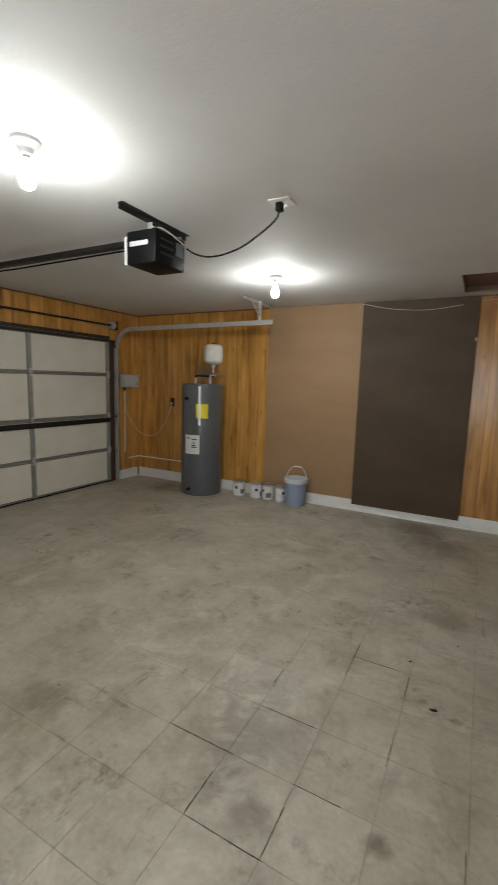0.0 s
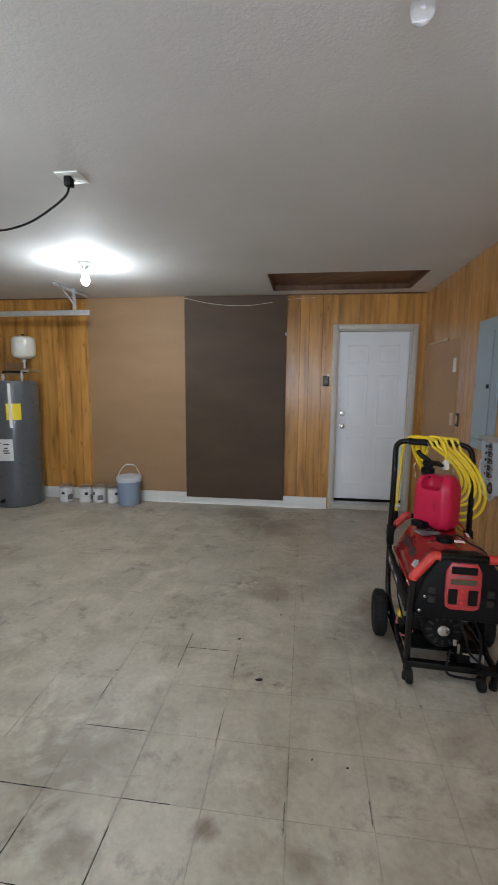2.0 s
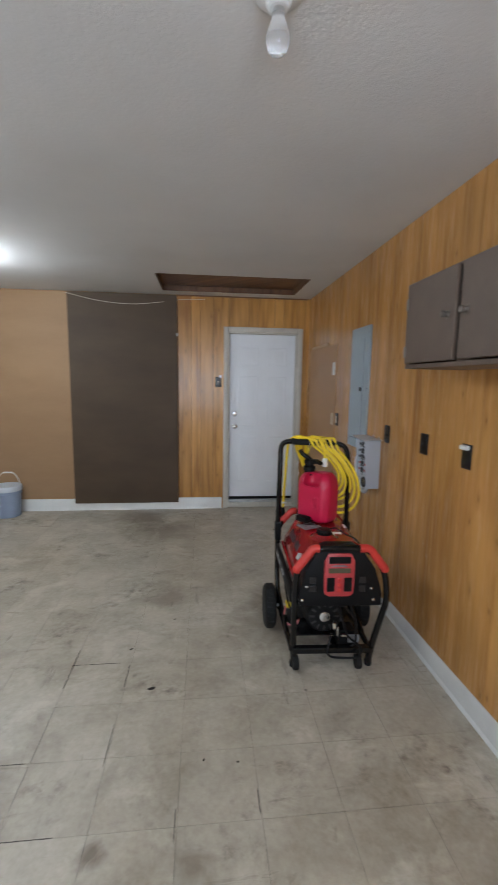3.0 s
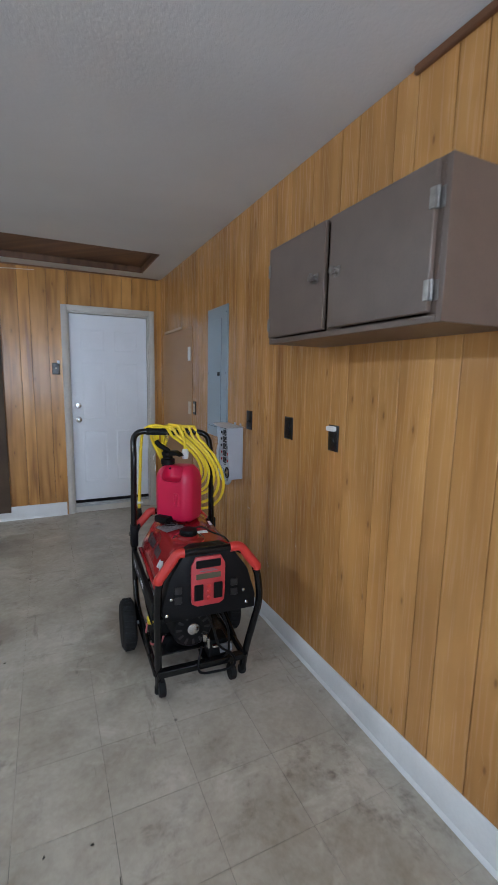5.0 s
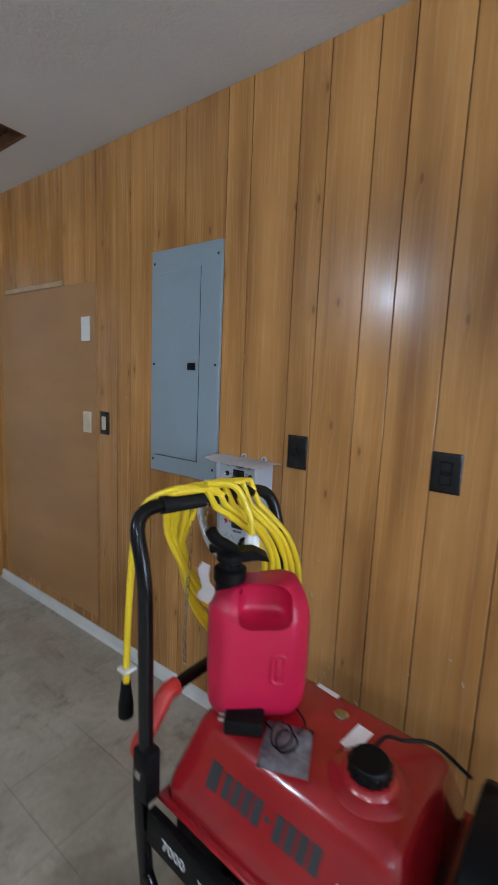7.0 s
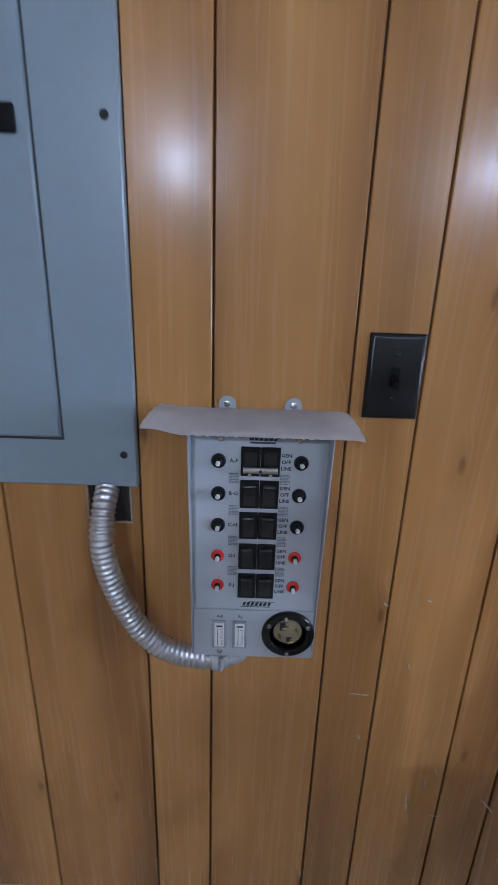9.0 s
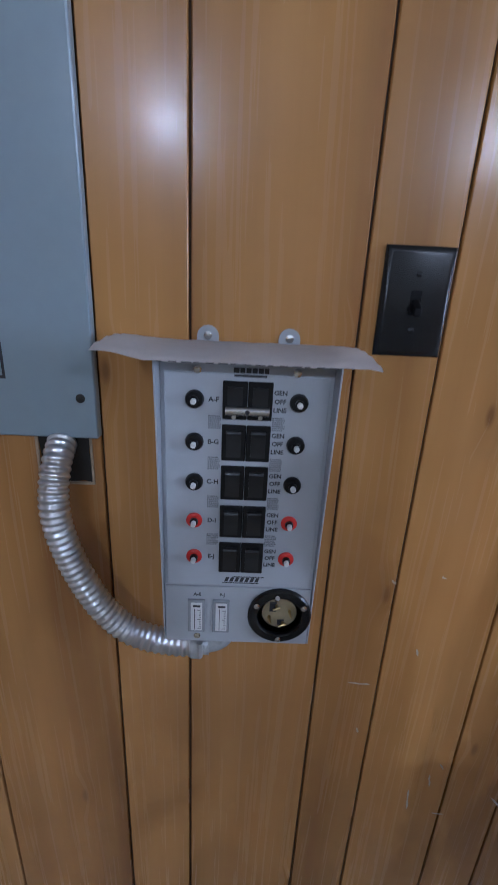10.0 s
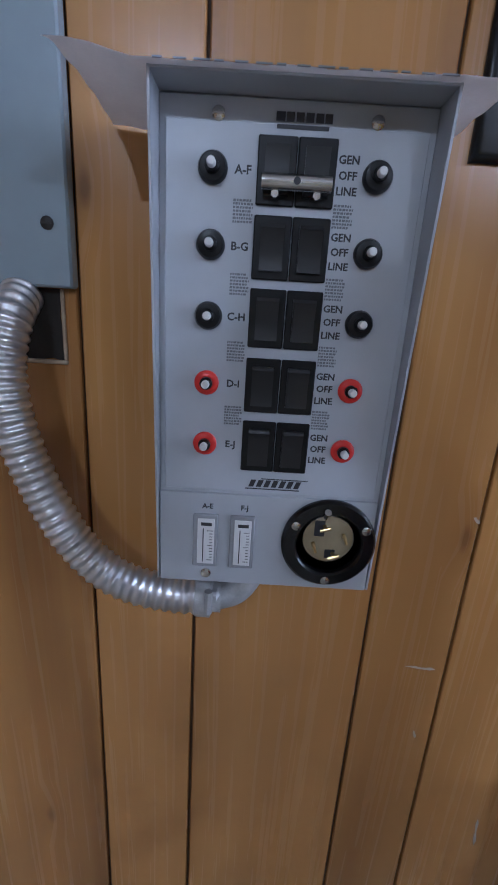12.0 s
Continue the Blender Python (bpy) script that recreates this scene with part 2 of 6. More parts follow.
HEATER = plain("dark_grey_enamel", (0.085, 0.095, 0.105), 0.28, 0.0, vary=0.02, scale=3, coat=0.3)
TANKWHITE = plain("off_white_enamel", (0.66, 0.65, 0.58), 0.35, vary=0.06)
PANELGREY = plain("blue_grey_enamel", (0.265, 0.33, 0.372), 0.32, vary=0.06, scale=4, coat=0.15)
BOXGREY = plain("light_grey_enamel", (0.40, 0.42, 0.45), 0.38, vary=0.05, scale=8)
CABINET = plain("brown_cabinet_paint", (0.118, 0.083, 0.062), 0.45, vary=0.14, scale=10, grain=0.25)
CHROME = plain("worn_chrome", (0.62, 0.62, 0.6), 0.22, 1.0, vary=0.15, scale=30)
KNOB = plain("dull_brown_metal", (0.15, 0.125, 0.105), 0.42, 0.3, vary=0.2, scale=40)
LATCH = plain("tarnished_latch", (0.26, 0.245, 0.225), 0.42, 0.8, vary=0.3, scale=40)
BRASS = plain("brass", (0.55, 0.42, 0.2), 0.3, 1.0)
RED = plain("red_tank_paint", (0.32, 0.010, 0.014), 0.2, vary=0.12, scale=8, coat=0.6)
REDPANEL = plain("red_control_panel", (0.40, 0.035, 0.038), 0.4, vary=0.12, scale=20)
GRIP = plain("red_foam_grip", (0.50, 0.03, 0.02), 0.5, vary=0.1, scale=20)
CANRED = plain("red_polyethylene", (0.50, 0.008, 0.05), 0.38, vary=0.06, scale=10)
YELLOW = plain("yellow_cord", (0.80, 0.58, 0.012), 0.38, vary=0.06, scale=20)
YELLOWPL = plain("yellow_plastic", (0.75, 0.55, 0.03), 0.4)
PAPER = plain("paper", (0.88, 0.86, 0.87), 0.7, vary=0.08, scale=30)
LABELW = plain("white_label", (0.70, 0.70, 0.70), 0.5, vary=0.06, scale=30)
LABELY = plain("yellow_label", (0.78, 0.62, 0.02), 0.5, vary=0.05)
INK = plain("dark_ink", (0.03, 0.03, 0.034), 0.6)
GREYINK = plain("grey_ink", (0.16, 0.165, 0.18), 0.6)
IVORY = plain("ivory_plastic", (0.60, 0.50, 0.36), 0.4)
WHITEPL = plain("white_plastic", (0.72, 0.72, 0.70), 0.38, vary=0.05)
FUSERED = plain("red_knob", (0.66, 0.03, 0.02), 0.35)
BUCKET = plain("blue_grey_plastic", (0.25, 0.31, 0.42), 0.4, vary=0.08)
BUCKETLID = plain("pale_lid", (0.52, 0.56, 0.60), 0.4, vary=0.06)
TIN = plain("tin_plate", (0.55, 0.55, 0.54), 0.3, 0.9, vary=0.15)
ALU = plain("cast_aluminium", (0.46, 0.47, 0.48), 0.5, 0.35, vary=0.25, scale=30, grain=0.3)
LCD = plain("lcd_glass", (0.09, 0.085, 0.05), 0.2)
COPPER = plain("copper_pipe", (0.5, 0.25, 0.14), 0.35, 1.0)
CORDW = plain("white_cord", (0.62, 0.55, 0.45), 0.5)
HOLE_SHADE_DIRT = plain("hole_shade_and_dirt", (0.02, 0.016, 0.012), 0.9, vary=0.4, scale=40)
PORCELAIN = plain("white_porcelain", (0.70, 0.70, 0.69), 0.3, vary=0.04)
BULB_ON = glow("lit_bulb", (0.90, 0.97, 1.0), BULB_GLOW)
BULB_NECK = glow("glowing_bulb_neck", (0.90, 0.97, 1.0), 25.0)
BULB_OFF = glass("unlit_bulb")
BULB_OFF.node_tree.nodes["Principled BSDF"].inputs["Transmission Weight"].default_value = 0.8
BULB_OFF.node_tree.nodes["Principled BSDF"].inputs["Roughness"].default_value = 0.16


# ---- mesh helpers ----
def box(bm, lo, hi, bevel=0.0, seg=1):
    made = bmesh.ops.create_cube(bm, size=1)["verts"]
    for v in made:
        v.co = Vector([lo[i] + (v.co[i] + 0.5) * (hi[i] - lo[i]) for i in range(3)])
    if bevel:
        edges = list({e for v in made for e in v.link_edges})
        bmesh.ops.bevel(bm, geom=edges, offset=bevel, segments=seg, profile=0.5, affect="EDGES")
    return bm


def boxes(*items):
    bm = bmesh.new()
    for item in items:
        box(bm, *item)
    return bm


def frame_axes(d):
    d = Vector(d).normalized()
    a = Vector((0, 0, 1)) if abs(d.z) < 0.9 else Vector((1, 0, 0))
    u = d.cross(a).normalized()
    return u, d.cross(u).normalized(), d


def lathe(bm, profile, at=(0, 0, 0), axis=(0, 0, 1), seg=24, caps=True):
    """Turns (radius, height) pairs about an axis."""
    u, v, d = frame_axes(axis)
    at = Vector(at)
    rings = []
    for r, h in profile:
        rings.append([bm.verts.new(at + d * h + (u * math.cos(2 * math.pi * k / seg) + v * math.sin(2 * math.pi * k / seg)) * max(r, 1e-5)) for k in range(seg)])
    for a, b in zip(rings, rings[1:]):
        for k in range(seg):
            bm.faces.new((a[k], a[(k + 1) % seg], b[(k + 1) % seg], b[k]))
    if caps:
        bm.faces.new(rings[0][::-1])
        bm.faces.new(rings[-1])
    return bm


def rod(bm, p0, p1, r, seg=12, r2=None):
    d = Vector(p1) - Vector(p0)
    return lathe(bm, [(r, 0), (r if r2 is None else r2, d.length)], p0, d, seg)


def smooth_path(pts, steps=8):
    """Catmull-Rom through the points."""
    p = [Vector(q) for q in pts]
    p = [p[0] * 2 - p[1]] + p + [p[-1] * 2 - p[-2]]
    out = []
    for i in range(1, len(p) - 2):
        for k in range(steps):
            t = k / steps
            out.append(0.5 * (2 * p[i] + (p[i + 1] - p[i - 1]) * t + (2 * p[i - 1] - 5 * p[i] + 4 * p[i + 1] - p[i + 2]) * t * t + (3 * p[i] - p[i - 1] - 3 * p[i + 1] + p[i + 2]) * t ** 3))
    return out + [p[-2]]


def rounded(pts, radius=0.05, steps=6):
    """A polyline with its corners rounded."""
    p = [Vector(q) for q in pts]
    out = [p[0]]
    for a, b, c in zip(p, p[1:], p[2:]):
        r = min(radius, (a - b).length * 0.49, (c - b).length * 0.49)
        s, e = b + (a - b).normalized() * r, b + (c - b).normalized() * r
        for k in range(steps + 1):
            t = k / steps
            out.append(s * (1 - t) ** 2 + b * 2 * t * (1 - t) + e * t * t)
    return out + [p[-1]]


def tube(bm, pts, r, seg=10, radii=None):
    pts = [Vector(p) for p in pts]
    u = frame_axes(pts[1] - pts[0])[0]
    rings = []
    for i, p in enumerate(pts):
        d = (pts[min(i + 1, len(pts) - 1)] - pts[max(i - 1, 0)]).normalized()
        u = (u - d * u.dot(d)).normalized()
        v = d.cross(u)
        rr = radii[i] if radii else r
        rings.append([bm.verts.new(p + (u * math.cos(2 * math.pi * k / seg) + v * math.sin(2 * math.pi * k / seg)) * rr) for k in range(seg)])
    for a, b in zip(rings, rings[1:]):
        for k in range(seg):
            bm.faces.new((a[k], a[(k + 1) % seg], b[(k + 1) % seg], b[k]))
    bm.faces.new(rings[0][::-1])
    bm.faces.new(rings[-1])
    return bm


def prism(bm, outline, y0, y1):
    """An upright outline of (x, z) pairs, drawn out from y0 to y1."""
    a = [bm.verts.new((x, y0, z)) for x, z in outline]
    b = [bm.verts.new((x, y1, z)) for x, z in outline]
    bm.faces.new(a)
    bm.faces.new(b[::-1])
    for k in range(len(a)):
        bm.faces.new((a[k], b[k], b[(k + 1) % len(a)], a[(k + 1) % len(a)]))
    return bm


def bevel_all(bm, offset, seg=2, angle=30):
    bmesh.ops.recalc_face_normals(bm, faces=bm.faces)
    edges = [e for e in bm.edges if len(e.link_faces) == 2 and e.calc_face_angle(0) > radians(angle)]
    bmesh.ops.bevel(bm, geom=edges, offset=offset, segments=seg, profile=0.5, affect="EDGES")
    return bm


def mesh_of(name, bm, material):
    bmesh.ops.recalc_face_normals(bm, faces=bm.faces)
    for f in bm.faces:
        f.smooth = True
    me = bpy.data.meshes.new(name)
    bm.to_mesh(me)
    bm.free()
    me.set_sharp_from_angle(angle=radians(38))
    me.materials.append(material)
    return me


def part(name, bm, material, parent, label=""):
    ob = new(name, mesh_of(name, bm, material))
    ob.parent = parent
    return tagged(ob, label)


def thing(name, at, turn, label, category, group="", kind=""):
    ob = new(name)
    ob.matrix_basis = pose(*at, 0, 0, turn)
    ob.empty_display_size = 0.05
    return tagged(ob, label, category, group, kind)


def solid(name, bm, material, label="", category="", kind="", at=(0, 0, 0), turn=0):
    ob = new(name, mesh_of(name, bm, material))
    ob.matrix_basis = pose(*at, 0, 0, turn)
    return tagged(ob, label, category, "", kind)


def lettering(words, size, material, parent, at, name="lettering", bold=0.0, shear=0.0, width=1.0):
    """Raised words with the built-in font, facing a wall thing's front."""
    curve = bpy.data.curves.new("words", "FONT")
    curve.body, curve.size, curve.align_x, curve.align_y = words, size, "CENTER", "CENTER"
    curve.offset, curve.shear, curve.resolution_u, curve.extrude = bold, shear, 2, 0.0002
    temp = bpy.data.objects.new("words", curve)
    scene.collection.objects.link(temp)
    bpy.context.view_layer.update()
    me = bpy.data.meshes.new_from_object(temp.evaluated_get(bpy.context.evaluated_depsgraph_get()))
    bpy.data.objects.remove(temp)
    me.materials.append(material)
    ob = new(name, me)
    ob.parent = parent
    ob.matrix_basis = pose(*at, 90, 0, 0) @ Matrix.Diagonal((width, 1, 1, 1))
    return ob


# ---- the large structure ----
floor = solid("floor", boxes(((XL - 0.15, YF - 0.15, Z0 - 0.12), (XR + 0.15, YB + 0.15, Z0 - 0.003))), SLAB, "worn beige square vinyl tiles on a garage slab", "floor", "structure")

HX0, HX1, HY0, HY1 = 0.165, 1.592, 4.828, 5.578
ceiling = solid("ceiling", boxes(
    ((XL - 0.15, YF - 0.15, H), (HX0, YB + 0.15, H + 0.1)), ((HX1, YF - 0.15, H), (XR + 0.15, YB + 0.15, H + 0.1)),
    ((HX0, YF - 0.15, H), (HX1, HY0, H + 0.1)), ((HX0, HY1, H), (HX1, YB + 0.15, H + 0.1))), CEIL, "white textured garage ceiling", "ceiling", "structure")

DX0, DX1, DTOP = 0.885, 1.687, 2.052      # the door's opening in the back wall
wall_back = solid("wall_back", boxes(
    ((XL - 0.12, YB, Z0 - 0.1), (DX0, YB + 0.12, H)), ((DX1, YB, Z0 - 0.1), (XR + 0.12, YB + 0.12, H)),
    ((DX0, YB, DTOP), (DX1, YB + 0.12, H))), GROOVE, "knotty pine panelled wall", "wall", "structure")
wall_right = solid("wall_right", boxes(((XR, YF, Z0 - 0.1), (XR + 0.12, YB, H))), GROOVE, "orange-brown grooved wood panelled wall", "wall", "structure")
GY0, GY1, GTOP = 0.32, 5.215, 2.03        # the garage door's opening
wall_left = solid("wall_left", boxes(
    ((XL - 0.12, YF, Z0 - 0.1), (XL, GY0, H)), ((XL - 0.12, GY1, Z0 - 0.1), (XL, YB, H)), ((XL - 0.12, GY0, GTOP), (XL, GY1, H))),
    GROOVE, "panelled wall round the garage door", "wall", "structure")
WX0, WX1, WZ0, WZ1 = -0.6, 1.3, 0.83, 2.07      # the assumed window's opening in the front wall
wall_front = solid("wall_front", boxes(
    ((XL - 0.12, YF - 0.12, Z0 - 0.1), (WX0, YF, H)), ((WX1, YF - 0.12, Z0 - 0.1), (XR + 0.12, YF, H)),
    ((WX0, YF - 0.12, Z0 - 0.1), (WX1, YF, WZ0)), ((WX0, YF - 0.12, WZ1), (WX1, YF, H))), PINE, "plain wood panelled wall", "wall", "structure")


def board(parent, along, a, b, z0, z1, material, depth=0.006):
    """One board of grooved panelling on a wall that runs along x (back) or y (right, left)."""
    g = 0.0014
    if along == "back":
        bm = boxes(((a + g, YB - depth, z0), (b - g, YB + 0.001, z1), 0.0015))
    elif along == "right":
        bm = boxes(((XR - depth, a + g, z0), (XR + 0.001, b - g, z1), 0.0015))
    else:
        bm = boxes(((XL - 0.001, a + g, z0), (XL + depth, b - g, z1), 0.0015))
    return part("board", bm, material, parent)


STEPS = (0.0, 0.153, 0.253, 0.402, 0.591, 0.802, 0.912, 1.106)
edges = sorted({round(4.655 - 1.205 * s - d, 4) for s in range(-1, 5) for d in STEPS if YF < 4.655 - 1.205 * s - d < YB} | {YF, YB})
for a, b in zip(edges, edges[1:]):
    if b - a > 0.02:
        board(wall_right, "right", a, b, Z0, H - 0.001, PINE)
edges = sorted({round(0.31 - 1.207 * s + d, 4) for s in range(-2, 5) for d in STEPS if XL < 0.31 - 1.207 * s + d < XR})
for a, b in zip([XL] + edges, edges + [XR]):
    if b - a < 0.02:
        continue
    if b <= DX0 or a >= DX1:
        board(wall_back, "back", a, b, Z0, H - 0.001, PINE_BACK)
    else:
        if a < DX0:
            board(wall_back, "back", a, DX0, Z0, H - 0.001, PINE_BACK)
        if b > DX1:
            board(wall_back, "back", DX1, b, Z0, H - 0.001, PINE_BACK)
        board(wall_back, "back", max(a, DX0), min(b, DX1), DTOP, H - 0.001, PINE_BACK)
edges = sorted({round(YB - 1.207 * s - d, 4) for s in range(0, 6) for d in STEPS if YF < YB - 1.207 * s - d < YB})
for a, b in zip([YF] + edges, edges + [YB]):
    if b - a > 0.02:
        if a >= GY1 or b <= GY0:
            board(wall_left, "left", a, b, Z0, H - 0.001, PINE_BACK)
        else:
            board(wall_left, "left", a, b, GTOP, H - 0.001, PINE_BACK)

# baseboards
def skirting(length, height=0.125, thick=0.016):
    """Baseboard profile with a small shoe, along x, front to -y."""
    bm = bmesh.new()
    prof = [(0, 0), (-thick - 0.01, 0), (-thick - 0.01, 0.008), (-thick - 0.005, 0.016), (-thick, 0.02), (-thick, height - 0.012), (-thick + 0.007, height), (0, height)]
    a = [bm.verts.new((0, y, z)) for y, z in prof]
    b = [bm.verts.new((length, y, z)) for y, z in prof]
    bm.faces.new(a)
    bm.faces.new(b[::-1])
    for k in range(len(a)):
        bm.faces.new((a[k], b[k], b[(k + 1) % len(a)], a[(k + 1) % len(a)]))
    return bm


solid("baseboard_1", skirting(YB - 3.30 - 0.02, 0.06, 0.012), WHITE, "white painted wooden baseboard", "baseboard", "structure", (XR - 0.006, YB - 0.02, Z0 - 0.004), RIGHT)
rising = skirting(3.296 - YF, 0.098, 0.012)
for v in rising.verts:
    if v.co.z > 0.05:
        v.co.z += 0.0256 * v.co.x
solid("baseboard_4", rising, WHITE, "white painted wooden baseboard widening towards the garage front", "baseboard", "structure", (XR - 0.006, 3.296, Z0 - 0.004), RIGHT)
solid("baseboard_2", skirting(DX0 - 0.06 - XL - 0.04, 0.138), WHITE, "white painted wooden baseboard", "baseboard", "structure", (XL + 0.03, YB - 0.006, Z0 - 0.004), BACK)
solid("baseboard_3", skirting(YB - GY1 - 0.2, 0.138), WHITE, "white painted wooden baseboard", "baseboard", "structure", (XL + 0.006, GY1 + 0.15, Z0 - 0.004), LEFT)

# sheets fixed over the panelling
solid("wall_sheet_1", boxes(((-2.075, YB - 0.012, 0.124), (-0.872, YB - 0.0065, H - 0.004), 0.001)), TAN, "tan hardboard sheet nailed to the wall", "wall panel", "structure")
brown = solid("wall_sheet_2", boxes(((-0.872, YB - 0.034, 0.068), (0.306, YB - 0.0275, H - 0.008), 0.001)), BROWN, "dark brown hardboard sheet over the baseboard", "wall panel", "structure")
part("batten", boxes(((-0.86, YB - 0.0275, 0.13), (-0.80, YB - 0.0065, H - 0.02)), ((0.24, YB - 0.0275, 0.13), (0.30, YB - 0.0065, H - 0.02))), TRIM_WOOD, brown)
solid("wall_sheet_3", boxes(((XR - 0.010, 4.662, 0.095), (XR - 0.0065, 5.66, 1.852), 0.001)), SHEET, "smooth brown hardboard sheet on the wall", "wall panel", "structure")
solid("trim_1", boxes(((XR - 0.024, YF, H - 0.03), (XR - 0.006, 2.256, H - 0.0005), 0.004)), TRIM_WOOD, "dark stained wood strip along the ceiling", "trim", "structure")
solid("trim_2", boxes(((XL + 0.02, YB - 0.02, H - 0.016), (-2.08, YB - 0.006, H - 0.0005), 0.003)), TRIM_WOOD, "dark stained wood strip along the ceiling", "trim", "structure")
solid("trim_3", boxes(((0.31, YB - 0.018, H - 0.014), (XR - 0.03, YB - 0.006, H - 0.0005), 0.003)), TRIM_WOOD, "dark stained wood strip along the ceiling", "trim", "structure")
solid("trim_4", boxes(((XL + 0.006, YF, H - 0.016), (XL + 0.02, YB - 0.03, H - 0.0005), 0.003)), TRIM_WOOD, "dark stained wood strip along the ceiling", "trim", "structure")

# attic hatch set into the ceiling
hatch = thing("attic_hatch", ((HX0 + HX1) / 2, (HY0 + HY1) / 2, H), 0, "dark brown wooden attic hatch set into the ceiling", "hatch", kind="structure")
w, d = (HX1 - HX0) / 2, (HY1 - HY0) / 2
part("hatch_board", boxes(((-w, -d, 0.055), (w, d, 0.07))), HATCH, hatch)
for lo, hi in (((-w, -d, 0), (-w + 0.016, d, 0.055)), ((w - 0.016, -d, 0), (w, d, 0.055)), ((-w + 0.016, -d, 0), (w - 0.016, -d + 0.016, 0.055)), ((-w + 0.016, d - 0.016, 0), (w - 0.016, d, 0.055))):
    part("frame_strip", boxes((lo, hi, 0.002)), HATCH, hatch)

# ---- entry door ----
door = thing("door_1", (DX0, YB, Z0), BACK, "closed white six-panel door in a beige casing", "door", kind="structure")
DW, DH = DX1 - DX0, DTOP - Z0
for lo, hi in (((-0.056, -0.022, 0), (0.0, 0, DH + 0.056)), ((DW, -0.022, 0), (DW + 0.056, 0, DH + 0.056)), ((0, -0.022, DH), (DW, 0, DH + 0.056))):
    part("casing", boxes((lo, hi, 0.005, 2)), CASING, door)
for lo, hi in (((0, -0.004, 0), (0.016, 0.118, DH)), ((DW - 0.016, -0.004, 0), (DW, 0.118, DH)), ((0.016, -0.004, DH - 0.016), (DW - 0.016, 0.118, DH))):
    part("jamb", boxes((lo, hi, 0.002)), CASING, door)
L, R, B, T = 0.019, DW - 0.019, 0.128, DH - 0.019
leaf = part("door_leaf", boxes(((L, 0.032, B), (R, 0.072, T), 0.002)), DOORW, door, "white painted door leaf")
cw = (R - L - 0.30) / 2
for c in range(2):
    x0 = L + 0.10 + c * (cw + 0.10)
    for z0, z1 in ((0.32, 0.86), (0.99, 1.57), (1.69, 1.90)):
        bm = bmesh.new()
        for (e, y) in ((0, 0.0315),):
            rings = []
            for inset, yy in ((0.0, 0.032), (0.006, 0.029), (0.014, 0.029), (0.02, 0.0322), (0.034, 0.0322), (0.056, 0.0295)):
                rings.append([bm.verts.new(q) for q in ((x0 + inset, yy, z0 + inset), (x0 + cw - inset, yy, z0 + inset), (x0 + cw - inset, yy, z1 - inset), (x0 + inset, yy, z1 - inset))])
            for p, q in zip(rings, rings[1:]):
                for k in range(4):
                    bm.faces.new((p[k], p[(k + 1) % 4], q[(k + 1) % 4], q[k]))
            bm.faces.new(rings[-1])
        part("door_panel", bm, DOORW, leaf)
knob = bmesh.new()
lathe(knob, [(0.03, 0), (0.03, 0.006), (0.012, 0.01), (0.011, 0.032), (0.022, 0.04), (0.027, 0.052), (0.024, 0.062), (0.008, 0.067)], (L + 0.06, 0.032, 0.985), (0, -1, 0))
part("door_knob", knob, CHROME, leaf, "satin nickel door knob")
bolt = bmesh.new()
lathe(bolt, [(0.029, 0), (0.029, 0.008), (0.024, 0.013), (0.012, 0.014), (0.012, 0.02)], (L + 0.06, 0.032, 1.13), (0, -1, 0))
part("deadbolt", bolt, CHROME, leaf, "satin nickel deadbolt")
part("door_sweep", boxes(((L, 0.026, 0.098), (R, 0.074, 0.128), 0.002)), BLACK, leaf, "black rubber door sweep")
part("threshold", boxes(((0.016, -0.002, 0.062), (DW - 0.016, 0.118, 0.084), 0.004), ((0.016, 0.02, 0.084), (DW - 0.016, 0.08, 0.096), 0.002)), GALV, door, "worn metal threshold")
part("step", boxes(((0.016, 0.004, 0.0), (DW - 0.016, 0.118, 0.062), 0.004)), CASING, door, "low painted step under the door")
part("outer_panel", boxes(((0.016, 0.09, 0.03), (DW - 0.016, 0.1, DH - 0.016))), DOORW, door)

# ---- unseen window, assumed behind the start of the walk for the cool light ----
win = thing("assumed_window_1", (WX1, YF, WZ0), 180, "unseen white framed window, added to let in cool light", "window", kind="structure")
ww, wh_ = WX1 - WX0, WZ1 - WZ0
for lo, hi in (((-0.06, -0.02, -0.06), (0.0, 0.0, wh_ + 0.06)), ((ww, -0.02, -0.06), (ww + 0.06, 0.0, wh_ + 0.06)), ((0.0, -0.02, wh_), (ww, 0.0, wh_ + 0.06)), ((0.0, -0.02, -0.06), (ww, 0.0, 0.0))):
    part("window_frame", boxes((lo, hi, 0.004)), WHITE, win)
part("window_sill", boxes(((-0.08, -0.06, -0.022), (ww + 0.08, -0.021, 0.0), 0.004)), WHITE, win)
part("mullion", boxes(((ww / 2 - 0.02, 0.02, 0.0), (ww / 2 + 0.02, 0.06, wh_), 0.003)), WHITE, win)
for x0, x1 in ((0.0, ww / 2 - 0.02), (ww / 2 + 0.02, ww)):
    pane = part("pane", boxes(((x0, 0.038, 0.0), (x1, 0.042, wh_))), PANE, win)
    pane.visible_shadow = False

